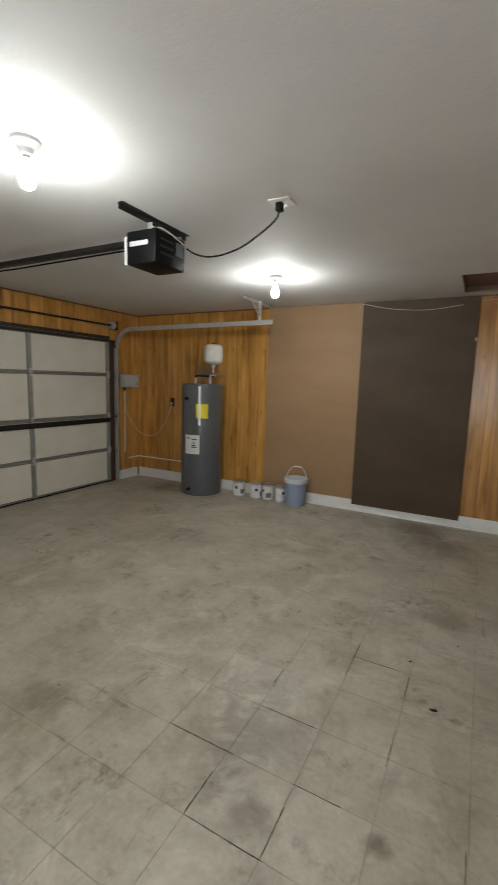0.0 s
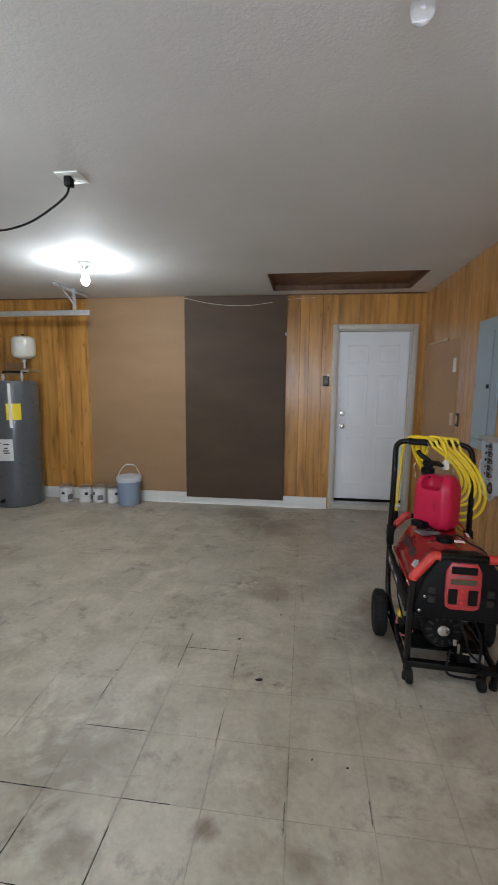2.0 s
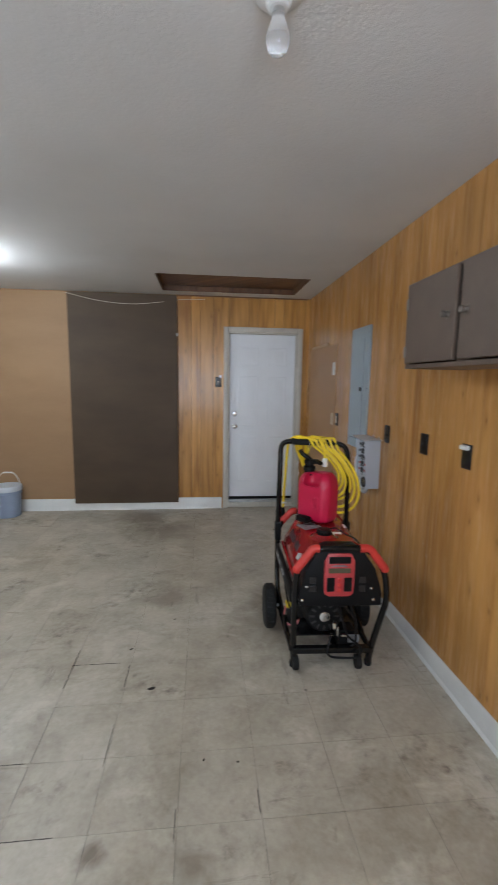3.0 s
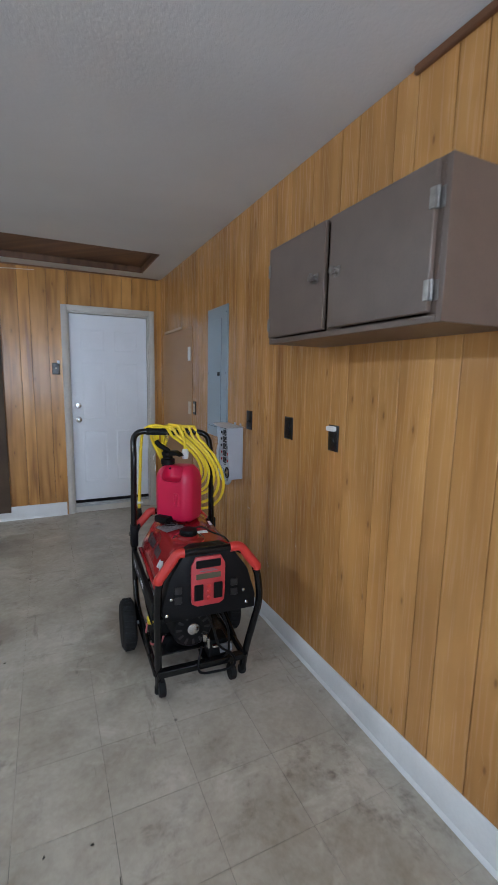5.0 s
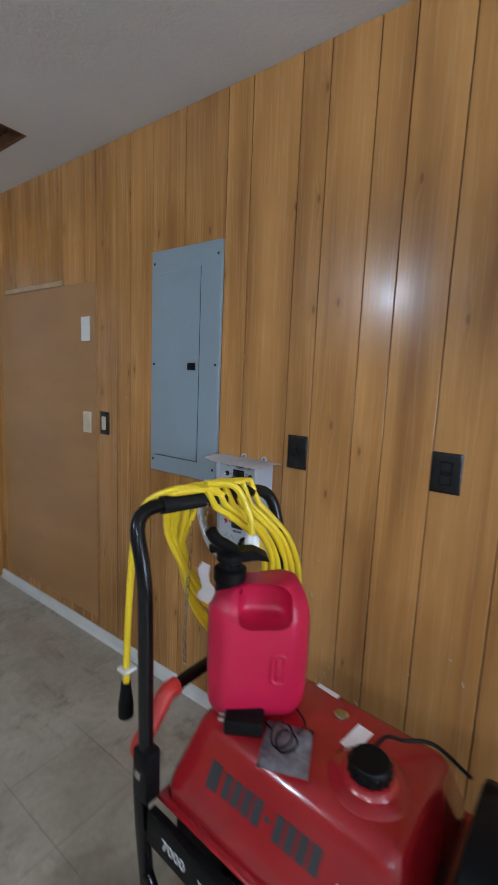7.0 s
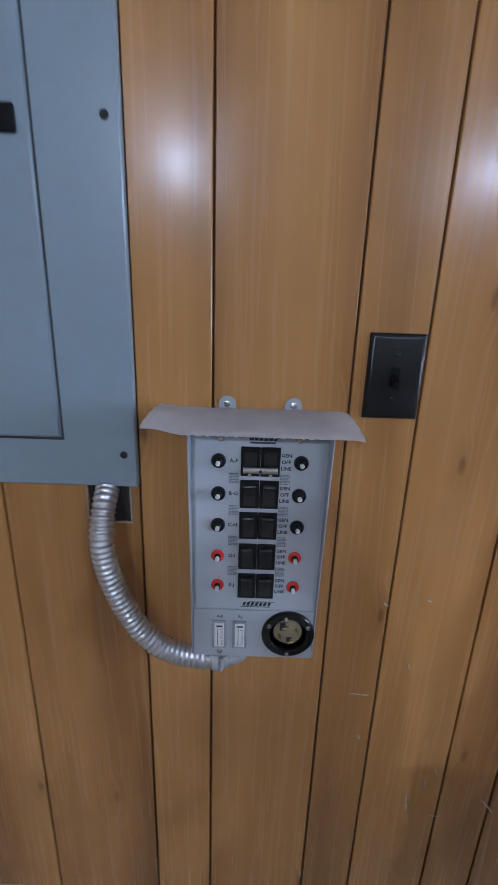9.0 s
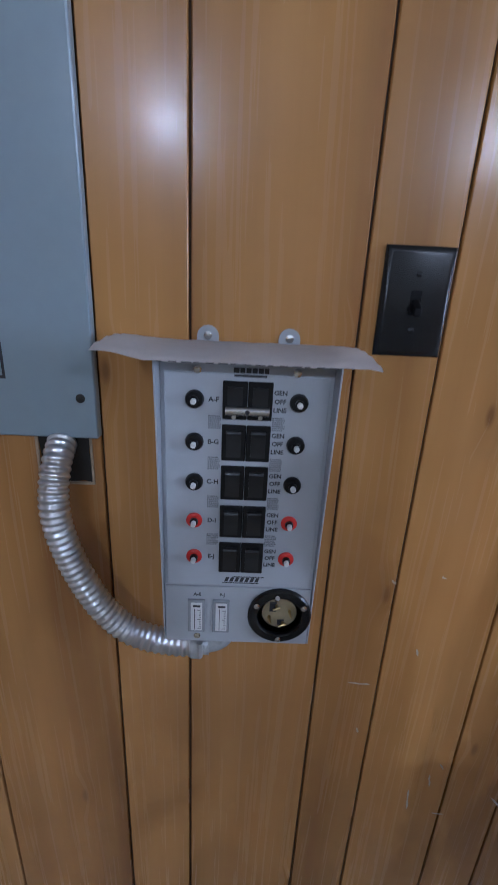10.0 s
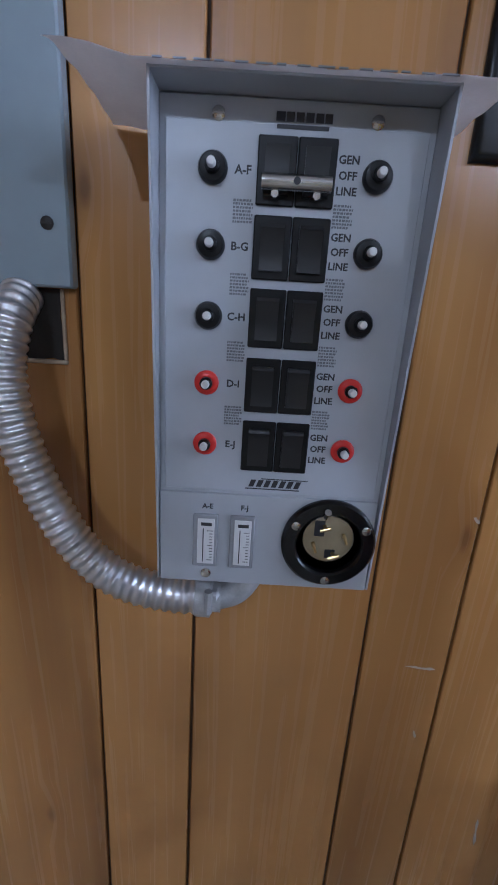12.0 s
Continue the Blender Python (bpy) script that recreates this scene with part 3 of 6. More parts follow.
# ---- garage door ----
gd = thing("garage_door", (XL, GY0, Z0), LEFT, "closed sectional garage door with cream panels and grey steel ribs", "garage door", kind="structure")
GW, GH = GY1 - GY0, GTOP - Z0
rows = [0.012, 0.478, 0.972, 1.555, 2.03]
cols = [0.03 + (GW - 0.06) * k / 4 for k in range(5)]
for z0, z1 in zip(rows, rows[1:]):
    section = part("section", boxes(((0.005, 0.032, z0 + 0.002), (GW - 0.005, 0.07, z1 - 0.002), 0.003)), GREYSTEEL, gd)
    for y0, y1 in zip(cols, cols[1:]):
        part("panel", boxes(((y0 + 0.028, 0.022, z0 + 0.024), (y1 - 0.028, 0.034, z1 - 0.024), 0.004)), CREAM, section, "cream insulated panel")
    for k, y in enumerate(cols):
        part("stile", boxes(((y - 0.026, 0.006, z0 + 0.004), (y + 0.026, 0.034, z1 - 0.004), 0.003)), GREYSTEEL, section)
    for zz in (z0, z1 - 0.018):
        part("rail", boxes(((0.01, 0.014, zz + 0.003), (GW - 0.01, 0.034, zz + 0.018), 0.003)), GREYSTEEL, section)
for z in rows[1:-1]:
    for y in cols:
        part("hinge", boxes(((y - 0.022, -0.002, z - 0.05), (y + 0.022, 0.006, z + 0.05), 0.002), ((y - 0.03, -0.008, z - 0.008), (y + 0.03, 0.004, z + 0.008), 0.003)), GALV, gd)
strut = boxes(((0.02, -0.035, 0.905), (GW - 0.02, 0.006, 0.912)), ((0.02, -0.035, 0.905), (GW - 0.02, -0.03, 0.945)), ((0.02, -0.002, 0.88), (GW - 0.02, 0.006, 0.945)))
part("strut", strut, DARKSTEEL, gd, "dark steel stiffening bar")
part("bottom_seal", boxes(((0.0, 0.02, 0.0), (GW, 0.08, 0.014), 0.004)), RUBBER, gd, "black rubber bottom seal")
part("top_rail", boxes(((0.0, -0.02, GH - 0.028), (GW, 0.03, GH + 0.002), 0.004), ((0.0, -0.006, GH + 0.004), (GW, 0.0, GH + 0.05), 0.002)), DARKSTEEL, gd)
part("outer_skin", boxes(((-0.02, 0.085, 0.0), (GW + 0.02, 0.1, GH + 0.02))), GREYSTEEL, gd)

# track of the garage door with its ceiling hanger
track = thing("garage_door_track", (0, 0, 0), 0, "galvanised steel track curving from wall to ceiling height", "door track")
TY, TZ = 5.29, 2.178
def channel(pts, wide=0.026, deep=0.05):
    bm = bmesh.new()
    prof = [(-0.026, -0.012), (0.026, -0.012), (0.026, 0.012), (0.022, 0.012), (0.022, -0.008), (-0.022, -0.008), (-0.022, 0.012), (-0.026, 0.012)]
    pts = [Vector(p) for p in pts]
    rings = []
    for i, p in enumerate(pts):
        dd = (pts[min(i + 1, len(pts) - 1)] - pts[max(i - 1, 0)]).normalized()
        nrm = dd.cross(Vector((0, 1, 0))).normalized()
        rings.append([bm.verts.new(p + nrm * a + Vector((0, 1, 0)) * b) for a, b in prof])
    for a, b in zip(rings, rings[1:]):
        for k in range(len(prof)):
            bm.faces.new((a[k], b[k], b[(k + 1) % len(prof)], a[(k + 1) % len(prof)]))
    bm.faces.new(rings[0])
    bm.faces.new(rings[-1][::-1])
    return bm


arc = [(XL + 0.045 + 0.30 * (1 - math.cos(a)), TY, TZ - 0.30 + 0.30 * math.sin(a)) for a in [k * math.pi / 20 for k in range(11)]]
part("vertical_track", channel([(XL + 0.045, TY, Z0 + 0.01), (XL + 0.045, TY, TZ - 0.3)]), GALV, track)
part("curved_track", channel(arc), GALV, track)
part("horizontal_track", channel([(XL + 0.345, TY, TZ), (-1.79, TY, TZ + 0.014)]), GALV, track)
for z in (0.16, 1.0, 1.62):
    part("track_bracket", boxes(((XL + 0.006, TY + 0.012, z - 0.03), (XL + 0.07, TY + 0.016, z + 0.03)), ((XL + 0.006, TY + 0.012, z - 0.03), (XL + 0.01, TY + 0.06, z + 0.03))), DARKSTEEL, track)
part("ceiling_angle", boxes(((-1.985, 4.925, H - 0.004), (-1.95, 5.63, H)), ((-1.985, 4.925, H - 0.035), (-1.981, 5.63, H))), GALV, track, "slotted steel angle on the ceiling")
part("strap", boxes(((-1.98, TY - 0.004, TZ + 0.02), (-1.945, TY, H - 0.004)), ((-1.98, TY - 0.03, TZ + 0.012), (-1.945, TY + 0.02, TZ + 0.02))), GALV, track)
part("brace", tube(bmesh.new(), [(-1.965, 5.02, H - 0.01), (-1.962, TY, TZ + 0.09)], 0.009, 6), GALV, track)
for z in (0.46, 0.96, 1.54, 1.96):
    bm = bmesh.new()
    lathe(bm, [(0.02, -0.008), (0.023, -0.004), (0.023, 0.004), (0.02, 0.008)], (XL + 0.045, TY - 0.004, Z0 + z), (0, 1, 0), 14)
    rod(bm, (XL + 0.045, TY - 0.09, Z0 + z), (XL + 0.045, TY, Z0 + z), 0.005, 8)
    part("roller", bm, DARKSTEEL, track)

# torsion shaft above the garage door
shaft = thing("torsion_shaft", (XL, 0, 0), 0, "dark steel torsion shaft with bearing plates above the garage door", "door spring")
part("shaft", rod(bmesh.new(), (0.07, GY0 - 0.1, 2.225), (0.07, 5.30, 2.225), 0.0125, 12), DARKSTEEL, shaft)
bm = bmesh.new()
tube(bm, [(0.07 + 0.026 * math.cos(a), 2.9 + 0.012 * a / 1.6, 2.225 + 0.026 * math.sin(a)) for a in [k * math.pi / 5 for k in range(0, 150)]], 0.005, 5)
part("spring", bm, DARKSTEEL, shaft)
for y in (2.86, 5.27):
    part("bearing_plate", boxes(((0.006, y - 0.004, 2.17), (0.11, y + 0.004, 2.285), 0.002), ((0.006, y - 0.03, 2.17), (0.012, y + 0.03, 2.285))), DARKSTEEL, shaft)
bm = bmesh.new()
lathe(bm, [(0.03, -0.03), (0.055, -0.026), (0.055, -0.02), (0.045, -0.016), (0.045, 0.012), (0.055, 0.018), (0.055, 0.024), (0.03, 0.028)], (0.07, 5.2, 2.225), (0, 1, 0), 20)
part("cable_drum", bm, GALV, shaft)

# ---- garage door opener ----
opener = thing("garage_door_opener", (-1.47, 2.885, 2.185), 0, "black garage door opener hung from a ceiling bracket", "door opener")
part("housing", bevel_all(boxes(((-0.115, -0.145, 0.0), (0.115, 0.145, 0.195))), 0.012, 2), BLACK, opener)
part("light_lens", bevel_all(boxes(((-0.15, -0.13, 0.005), (-0.116, 0.13, 0.175))), 0.012, 2), WHITEPL, opener, "white light lens")
part("maker_plate", boxes(((-0.085, -0.1475, 0.105), (0.055, -0.144, 0.132), 0.001)), LABELW, opener, "pale label bar")
for z in (0.06, 0.1, 0.14):
    part("vent_slot", boxes(((0.114, -0.1, z), (0.1175, 0.02, z + 0.012), 0.001)), DARKSTEEL, opener)
part("button_pad", boxes(((0.114, 0.05, 0.08), (0.119, 0.12, 0.16), 0.002)), GREYINK, opener)
part("rail", boxes(((-2.78, -0.018, 0.165), (-0.1, 0.018, 0.195), 0.002), ((-2.78, -0.025, 0.16), (-0.1, 0.025, 0.166))), DARKSTEEL, opener, "dark steel rail")
part("chain", tube(bmesh.new(), [(-2.7, 0.03, 0.15), (-1.4, 0.03, 0.142), (-0.15, 0.03, 0.152)], 0.006, 6), BLACK, opener)
part("header_bracket", boxes(((-2.83, -0.04, 0.12), (-2.78, 0.04, 0.24), 0.004)), DARKSTEEL, opener)
part("ceiling_angle", boxes(((0.055, -0.38, 0.251), (0.09, 0.22, 0.255)), ((0.055, -0.38, 0.222), (0.059, 0.22, 0.255))), DARKSTEEL, opener, "slotted steel angle on the ceiling")
for y in (-0.14, 0.14):
    part("strap", boxes(((0.055, y - 0.003, 0.19), (0.085, y + 0.003, 0.225), 0.001), ((0.04, y * 0.85 - 0.02, 0.192), (0.1, y * 0.85 + 0.02, 0.198), 0.001)), GALV, opener)
part("wire", tube(bmesh.new(), smooth_path([(0.06, -0.12, 0.2), (0.09, -0.06, 0.215), (0.122, 0.05, 0.18), (0.124, 0.12, 0.16)]), 0.004, 6), CORDW, opener)

outlet = thing("ceiling_outlet", (-0.606, 2.865, H), 0, "white plastic outlet plate on the ceiling with a plug in it", "outlet")
part("plate", boxes(((-0.06, -0.06, -0.008), (0.06, 0.06, 0.0), 0.004, 2)), WHITEPL, outlet)
for y in (-0.028, 0.028):
    part("socket", boxes(((-0.018, y - 0.016, -0.011), (0.018, y + 0.016, -0.007), 0.002)), WHITEPL, outlet)
cord = thing("opener_cord", (0, 0, 0), 0, "black power cord sagging between opener and ceiling outlet", "cable")
part("cord", tube(bmesh.new(), smooth_path([(-1.352, 3.04, 2.335), (-1.27, 3.02, 2.29), (-1.16, 2.99, 2.255), (-1.03, 2.96, 2.245), (-0.88, 2.93, 2.265), (-0.74, 2.90, 2.315), (-0.645, 2.872, 2.36), (-0.612, 2.846, 2.392)], 10), 0.0055, 8), BLACK, cord)
part("plug", bevel_all(boxes(((-0.63, 2.825, 2.385), (-0.594, 2.866, 2.429))), 0.006, 2), BLACK, cord)


# ---- ceiling lamps ----
def ceiling_lamp(at, lit):
    name = "lit bare bulb in a white porcelain ceiling holder" if lit else "unlit bare bulb in a white porcelain ceiling holder"
    lamp = thing("ceiling_lamp", (*at, H), 0, name, "ceiling lamp", "bulbs on the ceiling")
    bm = bmesh.new()
    lathe(bm, [(0.058, 0.0), (0.057, -0.012), (0.046, -0.022), (0.030, -0.032), (0.026, -0.052), (0.021, -0.056)], (0, 0, 0), (0, 0, 1), 32)
    part("holder", bm, PORCELAIN, lamp)
    part("screw_base", lathe(bmesh.new(), [(0.0135, -0.05), (0.014, -0.062), (0.0155, -0.072)], seg=20), TIN, lamp)
    bm = bmesh.new()
    lathe(bm, [(q if lit else q * 0.86, z) for q, z in ((0.0155, -0.07), (0.018, -0.085), (0.025, -0.105), (0.0315, -0.128), (0.0325, -0.136))], (0, 0, 0), (0, 0, 1), 32)
    part("bulb_neck", bm, BULB_NECK if lit else BULB_OFF, lamp)
    bm = bmesh.new()
    lathe(bm, [(q if lit else q * 0.86, z) for q, z in ((0.0322, -0.1362), (0.0318, -0.148), (0.029, -0.162), (0.022, -0.176), (0.011, -0.184), (0.001, -0.186))], (0, 0, 0), (0, 0, 1), 32)
    part("bulb", bm, BULB_ON if lit else BULB_OFF, lamp, "glowing white bulb" if lit else "unlit frosted bulb")
    return lamp


ceiling_lamp((-1.312, 4.307), True)
ceiling_lamp((-1.312, 1.90), True)
spare = ceiling_lamp((0.779, 1.932), False)
spare.matrix_basis = pose(0.779, 1.932, H) @ Matrix.Diagonal((1.08, 1.08, 0.78, 1))

# ---- water heater ----
wh = thing("water_heater", (-2.885, 5.475, Z0), 0, "dark grey electric water heater with yellow and white labels", "water heater")
HR, HT = 0.272, 1.47
bm = bmesh.new()
lathe(bm, [(HR - 0.012, 0.0), (HR - 0.004, 0.012), (HR, 0.03), (HR, HT - 0.03), (HR - 0.006, HT - 0.006), (HR - 0.02, HT), (HR - 0.03, HT - 0.008), (0.02, HT - 0.006)], seg=56)
part("tank", bm, HEATER, wh)


def wrapped(r, a0, a1, z0, z1, steps=10, thick=0.0012):
    """A label bent round the tank, angles in degrees from +x."""
    bm = bmesh.new()
    rows_ = []
    for k in range(steps + 1):
        a = radians(a0 + (a1 - a0) * k / steps)
        rows_.append([bm.verts.new((math.cos(a) * q, math.sin(a) * q, z)) for q, z in ((r + 0.0004, z0), (r + thick, z0), (r + thick, z1), (r + 0.0004, z1))])
    for a, b in zip(rows_, rows_[1:]):
        for k in range(4):
            bm.faces.new((a[k], b[k], b[(k + 1) % 4], a[(k + 1) % 4]))
    bm.faces.new(rows_[0])
    bm.faces.new(rows_[-1][::-1])
    return bm


part("energy_label", wrapped(HR, -72, -40, 1.03, 1.215), LABELY, wh, "yellow energy label")
# narrow pale strip up the tank's upper third
part("rating_strip", wrapped(HR, -66, -60, 0.94, HT - 0.03), LABELW, wh, "pale strip")
lab = part("instruction_label", wrapped(HR, -106, -62, 0.56, 0.81), LABELW, wh, "white instruction label")
for k, (a0, a1, z) in enumerate(((-84, -70, 0.745), (-82, -74, 0.70), (-85, -72, 0.67), (-84, -70, 0.645), (-100, -90, 0.76))):
    part("printed_bar", wrapped(HR + 0.0012, a0, a1, z, z + 0.014, 4), INK, lab)
for z, a in ((1.28, -100), (0.09, -92)):
    bm = bmesh.new()
    aa = radians(a)
    lathe(bm, [(0.022, 0), (0.022, 0.006), (0.012, 0.01), (0.012, 0.03), (0.016, 0.032), (0.016, 0.04)], (math.cos(aa) * HR, math.sin(aa) * HR, z), (math.cos(aa), math.sin(aa), 0), 14)
    part("valve", bm, BLACK, wh)
part("cover_plate", wrapped(HR, -112, -96, 1.02, 1.2), HEATER, wh)
for x, y, top in ((-0.1, -0.02, 1.55), (0.1, 0.03, 1.56)):
    bm = bmesh.new()
    lathe(bm, [(0.013, HT - 0.01), (0.013, HT + 0.02), (0.019, HT + 0.022), (0.019, HT + 0.05), (0.014, HT + 0.052), (0.014, top)], (x, y, 0), seg=16)
    part("pipe_nipple", bm, GALV, wh, "galvanised pipe stub")
part("cold_pipe", tube(bmesh.new(), rounded([(0.1, 0.03, 1.55), (0.1, 0.03, 1.585), (0.16, 0.03, 1.585), (0.16, 0.2, 1.585), (0.16, 0.29, 1.585)], 0.03), 0.011, 12), GALV, wh)
part("hot_pipe", tube(bmesh.new(), rounded([(-0.1, -0.02, 1.54), (-0.1, -0.02, 1.575), (-0.02, 0.06, 1.575), (-0.02, 0.29, 1.575)], 0.03), 0.011, 12), BLACK, wh, "dark insulated pipe")
bm = bmesh.new()
lathe(bm, [(0.02, -0.03), (0.026, -0.02), (0.026, 0.02), (0.02, 0.03)], (0.16, 0.09, 1.585), (0, 1, 0), 14)
box(bm, (0.15, 0.08, 1.605), (0.23, 0.1, 1.615), 0.002)
part("shutoff_valve", bm, BRASS, wh)

tank = thing("expansion_tank", (-2.735, 5.50, 1.60), 0, "small white expansion tank on a pipe above the water heater", "expansion tank")
bm = bmesh.new()
lathe(bm, [(0.012, 0.0), (0.012, 0.07), (0.026, 0.075), (0.026, 0.11), (0.03, 0.115)], seg=16)
part("neck", bm, GALV, tank)
bm = bmesh.new()
lathe(bm, [(0.03, 0.108), (0.085, 0.118), (0.118, 0.14), (0.128, 0.165), (0.128, 0.315), (0.12, 0.345), (0.085, 0.366), (0.03, 0.372)], seg=40)
part("shell", bm, TANKWHITE, tank)
part("air_cap", lathe(bmesh.new(), [(0.016, 0.37), (0.016, 0.385), (0.012, 0.39)], seg=14), BLACK, tank)
part("label", wrapped(0.128, -95, -62, 0.21, 0.28, 8), LABELW, tank)

# pale wood patch on the wall behind the heater pipes
solid("wall_patch", boxes(((-3.17, YB - 0.014, 1.52), (-2.90, YB - 0.0065, 1.67), 0.002)), TAN, "pale wood patch behind the heater pipes", "wall panel", "structure")


# ---- paint cans and bucket ----
def paint_can(at, r, h, turn, label):
    can = thing("paint_can", (*at, Z0), turn, label, "paint can", "paint cans along the wall")
    bm = bmesh.new()
    lathe(bm, [(r - 0.003, 0), (r, 0.003), (r, 0.008), (r - 0.002, 0.01), (r - 0.002, h - 0.01), (r, h - 0.008), (r, h - 0.002), (r - 0.004, h), (r - 0.008, h - 0.006), (r - 0.012, h - 0.008), (0.01, h - 0.007)], seg=32)
    part("body", bm, TIN, can)
    part("paper_label", wrapped(r - 0.002, -175, 90, 0.018, h - 0.022, 24), LABELW, can, "white paper label")
    part("printed_patch", wrapped(r - 0.0008, -112, -84, h * 0.52, h * 0.68, 6), INK, can)
    part("printed_band", wrapped(r - 0.0008, -60, -10, h * 0.2, h * 0.5, 6), GREYINK, can)
    part("handle", tube(bmesh.new(), [(math.cos(a) * (r + 0.004), -math.sin(a) * (r + 0.004), h * 0.7 - math.sin(a) * 0.06) for a in [math.pi * k / 14 for k in range(15)]], 0.0018, 6), GALV, can, "wire handle")
    return can


paint_can((-2.345, 5.585), 0.079, 0.208, 10, "dented paint can with a white label and stained rim")
paint_can((-2.10, 5.60), 0.078, 0.205, 40, "paint can with a white label and dark print")
paint_can((-1.935, 5.63), 0.078, 0.205, -25, "paint can with a white label and wire handle")
paint_can((-1.772, 5.63), 0.079, 0.202, 70, "paint can with a white label and a dark spot")

bk = thing("bucket", (-1.545, 5.61, Z0), 0, "blue-grey plastic pail with a pale lid and wire handle", "bucket")
bm = bmesh.new()
lathe(bm, [(0.118, 0), (0.124, 0.006), (0.136, 0.25), (0.143, 0.252), (0.143, 0.266), (0.138, 0.27), (0.139, 0.30)], seg=40)
part("pail", bm, BUCKET, bk)
bm = bmesh.new()
lathe(bm, [(0.139, 0.288), (0.147, 0.29), (0.149, 0.33), (0.143, 0.345), (0.135, 0.347), (0.128, 0.336), (0.02, 0.334)], seg=40)
part("lid", bm, BUCKETLID, bk, "pale snap-on lid")
part("handle", tube(bmesh.new(), smooth_path([(-0.148, 0.0, 0.305), (-0.115, 0.02, 0.40), (-0.05, 0.035, 0.475), (0.05, 0.035, 0.475), (0.115, 0.02, 0.40), (0.148, 0.0, 0.305)]), 0.004, 6), WHITEPL, bk, "raised wire handle")
part("grip", rod(bmesh.new(), (-0.05, 0.0355, 0.478), (0.05, 0.0355, 0.478), 0.009, 12), WHITEPL, bk)
for x in (-0.145, 0.145):
    part("handle_ear", rod(bmesh.new(), (x * 0.95, 0, 0.305), (x * 1.05, 0, 0.305), 0.014, 12), BUCKETLID, bk)

# ---- things in the far corner ----
timer = thing("control_box", (XL, 5.56, 1.365), LEFT, "grey wall-mounted control box with a conduit below", "control box")
part("case", bevel_all(boxes(((-0.155, -0.085, 0.0), (0.155, -0.006, 0.19))), 0.01, 2), plain("grey_case", (0.45, 0.46, 0.47), 0.45), timer)
part("door_panel", bevel_all(boxes(((-0.14, -0.091, 0.03), (0.14, -0.085, 0.178))), 0.003, 1), plain("grey_case_door", (0.49, 0.50, 0.51), 0.4), timer)
part("latch", boxes(((0.085, -0.096, 0.045), (0.125, -0.09, 0.06), 0.002)), BLACK, timer)
part("conduit", rod(bmesh.new(), (-0.095, -0.03, 0.0), (-0.095, -0.03, -0.97), 0.011, 12), CORDW, timer, "pale conduit")
part("fitting", rod(bmesh.new(), (-0.095, -0.03, 0.0), (-0.095, -0.03, -0.05), 0.018, 12), DARKSTEEL, timer)
cord2 = thing("appliance_cord", (0, 0, 0), 0, "pale cord looping along the wall to an outlet", "cable")
part("cord", tube(bmesh.new(), smooth_path([(XL + 0.03, 5.46, 1.30), (XL + 0.035, 5.50, 1.02), (XL + 0.05, 5.66, 0.76), (XL + 0.16, YB - 0.03, 0.64), (-3.92, YB - 0.02, 0.67), (-3.75, YB - 0.02, 0.86), (-3.655, YB - 0.02, 1.06), (-3.63, YB - 0.018, 1.15)], 8), 0.005, 6), CORDW, cord2)
pipe = thing("wall_pipe", (0, 0, 0), 0, "thin white pipe along the wall near the floor", "pipe")
part("pipe", tube(bmesh.new(), rounded([(XL + 0.022, 5.56, 0.292), (XL + 0.022, YB - 0.022, 0.292), (-2.95, YB - 0.022, 0.30)], 0.03), 0.009, 10), WHITEPL, pipe)
for x in (-4.0, -3.5):
    part("pipe_clip", boxes(((x - 0.008, YB - 0.034, 0.28), (x + 0.008, YB - 0.006, 0.308), 0.003)), WHITEPL, pipe)


# ---- plates on the walls; local x to the right, front to -y ----
def plate(name, at, turn, size, material, label, category="wall plate"):
    ob = thing(name, at, turn, label, category)
    w_, h_ = size[0] / 2, size[1] / 2
    bm = bmesh.new()
    rings = []
    for inset, y in ((0.0, -0.0062), (0.0, -0.0085), (0.004, -0.0125), (0.007, -0.013)):
        rings.append([bm.verts.new(q) for q in ((-w_ + inset, y, -h_ + inset), (w_ - inset, y, -h_ + inset), (w_ - inset, y, h_ - inset), (-w_ + inset, y, h_ - inset))])
    for p, q in zip(rings, rings[1:]):
        for k in range(4):
            bm.faces.new((p[k], p[(k + 1) % 4], q[(k + 1) % 4], q[k]))
    bm.faces.new(rings[-1])
    bm.faces.new(rings[0][::-1])
    part("cover", bm, material, ob)
    return ob


def screw(parent, x, z, y=-0.013, r=0.0035, material=None):
    bm = bmesh.new()
    lathe(bm, [(r, 0.0), (r, 0.0008), (r * 0.6, 0.0016), (r * 0.1, 0.0017)], (x, y, z), (0, -1, 0), 12)
    box(bm, (x - r * 0.75, y - 0.0019, z - r * 0.12), (x + r * 0.75, y - 0.0015, z + r * 0.12))
    return part("screw", bm, material or CHROME, parent)


SATIN = plain("satin_black_plate", (0.008, 0.009, 0.01), 0.26, vary=0.25, scale=30, spec=0.45)
pa = plate("switch_plate", (XR, 3.492, 1.1645), RIGHT, (0.077, 0.1175), SATIN, "black wall plate with a black toggle switch", "light switch")
part("toggle_slot", boxes(((-0.006, -0.0136, -0.013), (0.006, -0.0128, 0.013), 0.0003)), BLACK, pa)
bm = boxes(((-0.0045, -0.026, -0.006), (0.0045, -0.012, 0.004), 0.0015))
for v in bm.verts:
    if v.co.y < -0.02:
        v.co.z -= 0.008
part("toggle", bm, BLACK, pa)
screw(pa, 0.0, 0.03, material=SATIN)
screw(pa, 0.0, -0.03, material=SATIN)
pb = plate("blank_plate", (XR, 3.006, 1.169), RIGHT, (0.082, 0.117), SATIN, "black outlet plate on the panelled wall", "outlet")
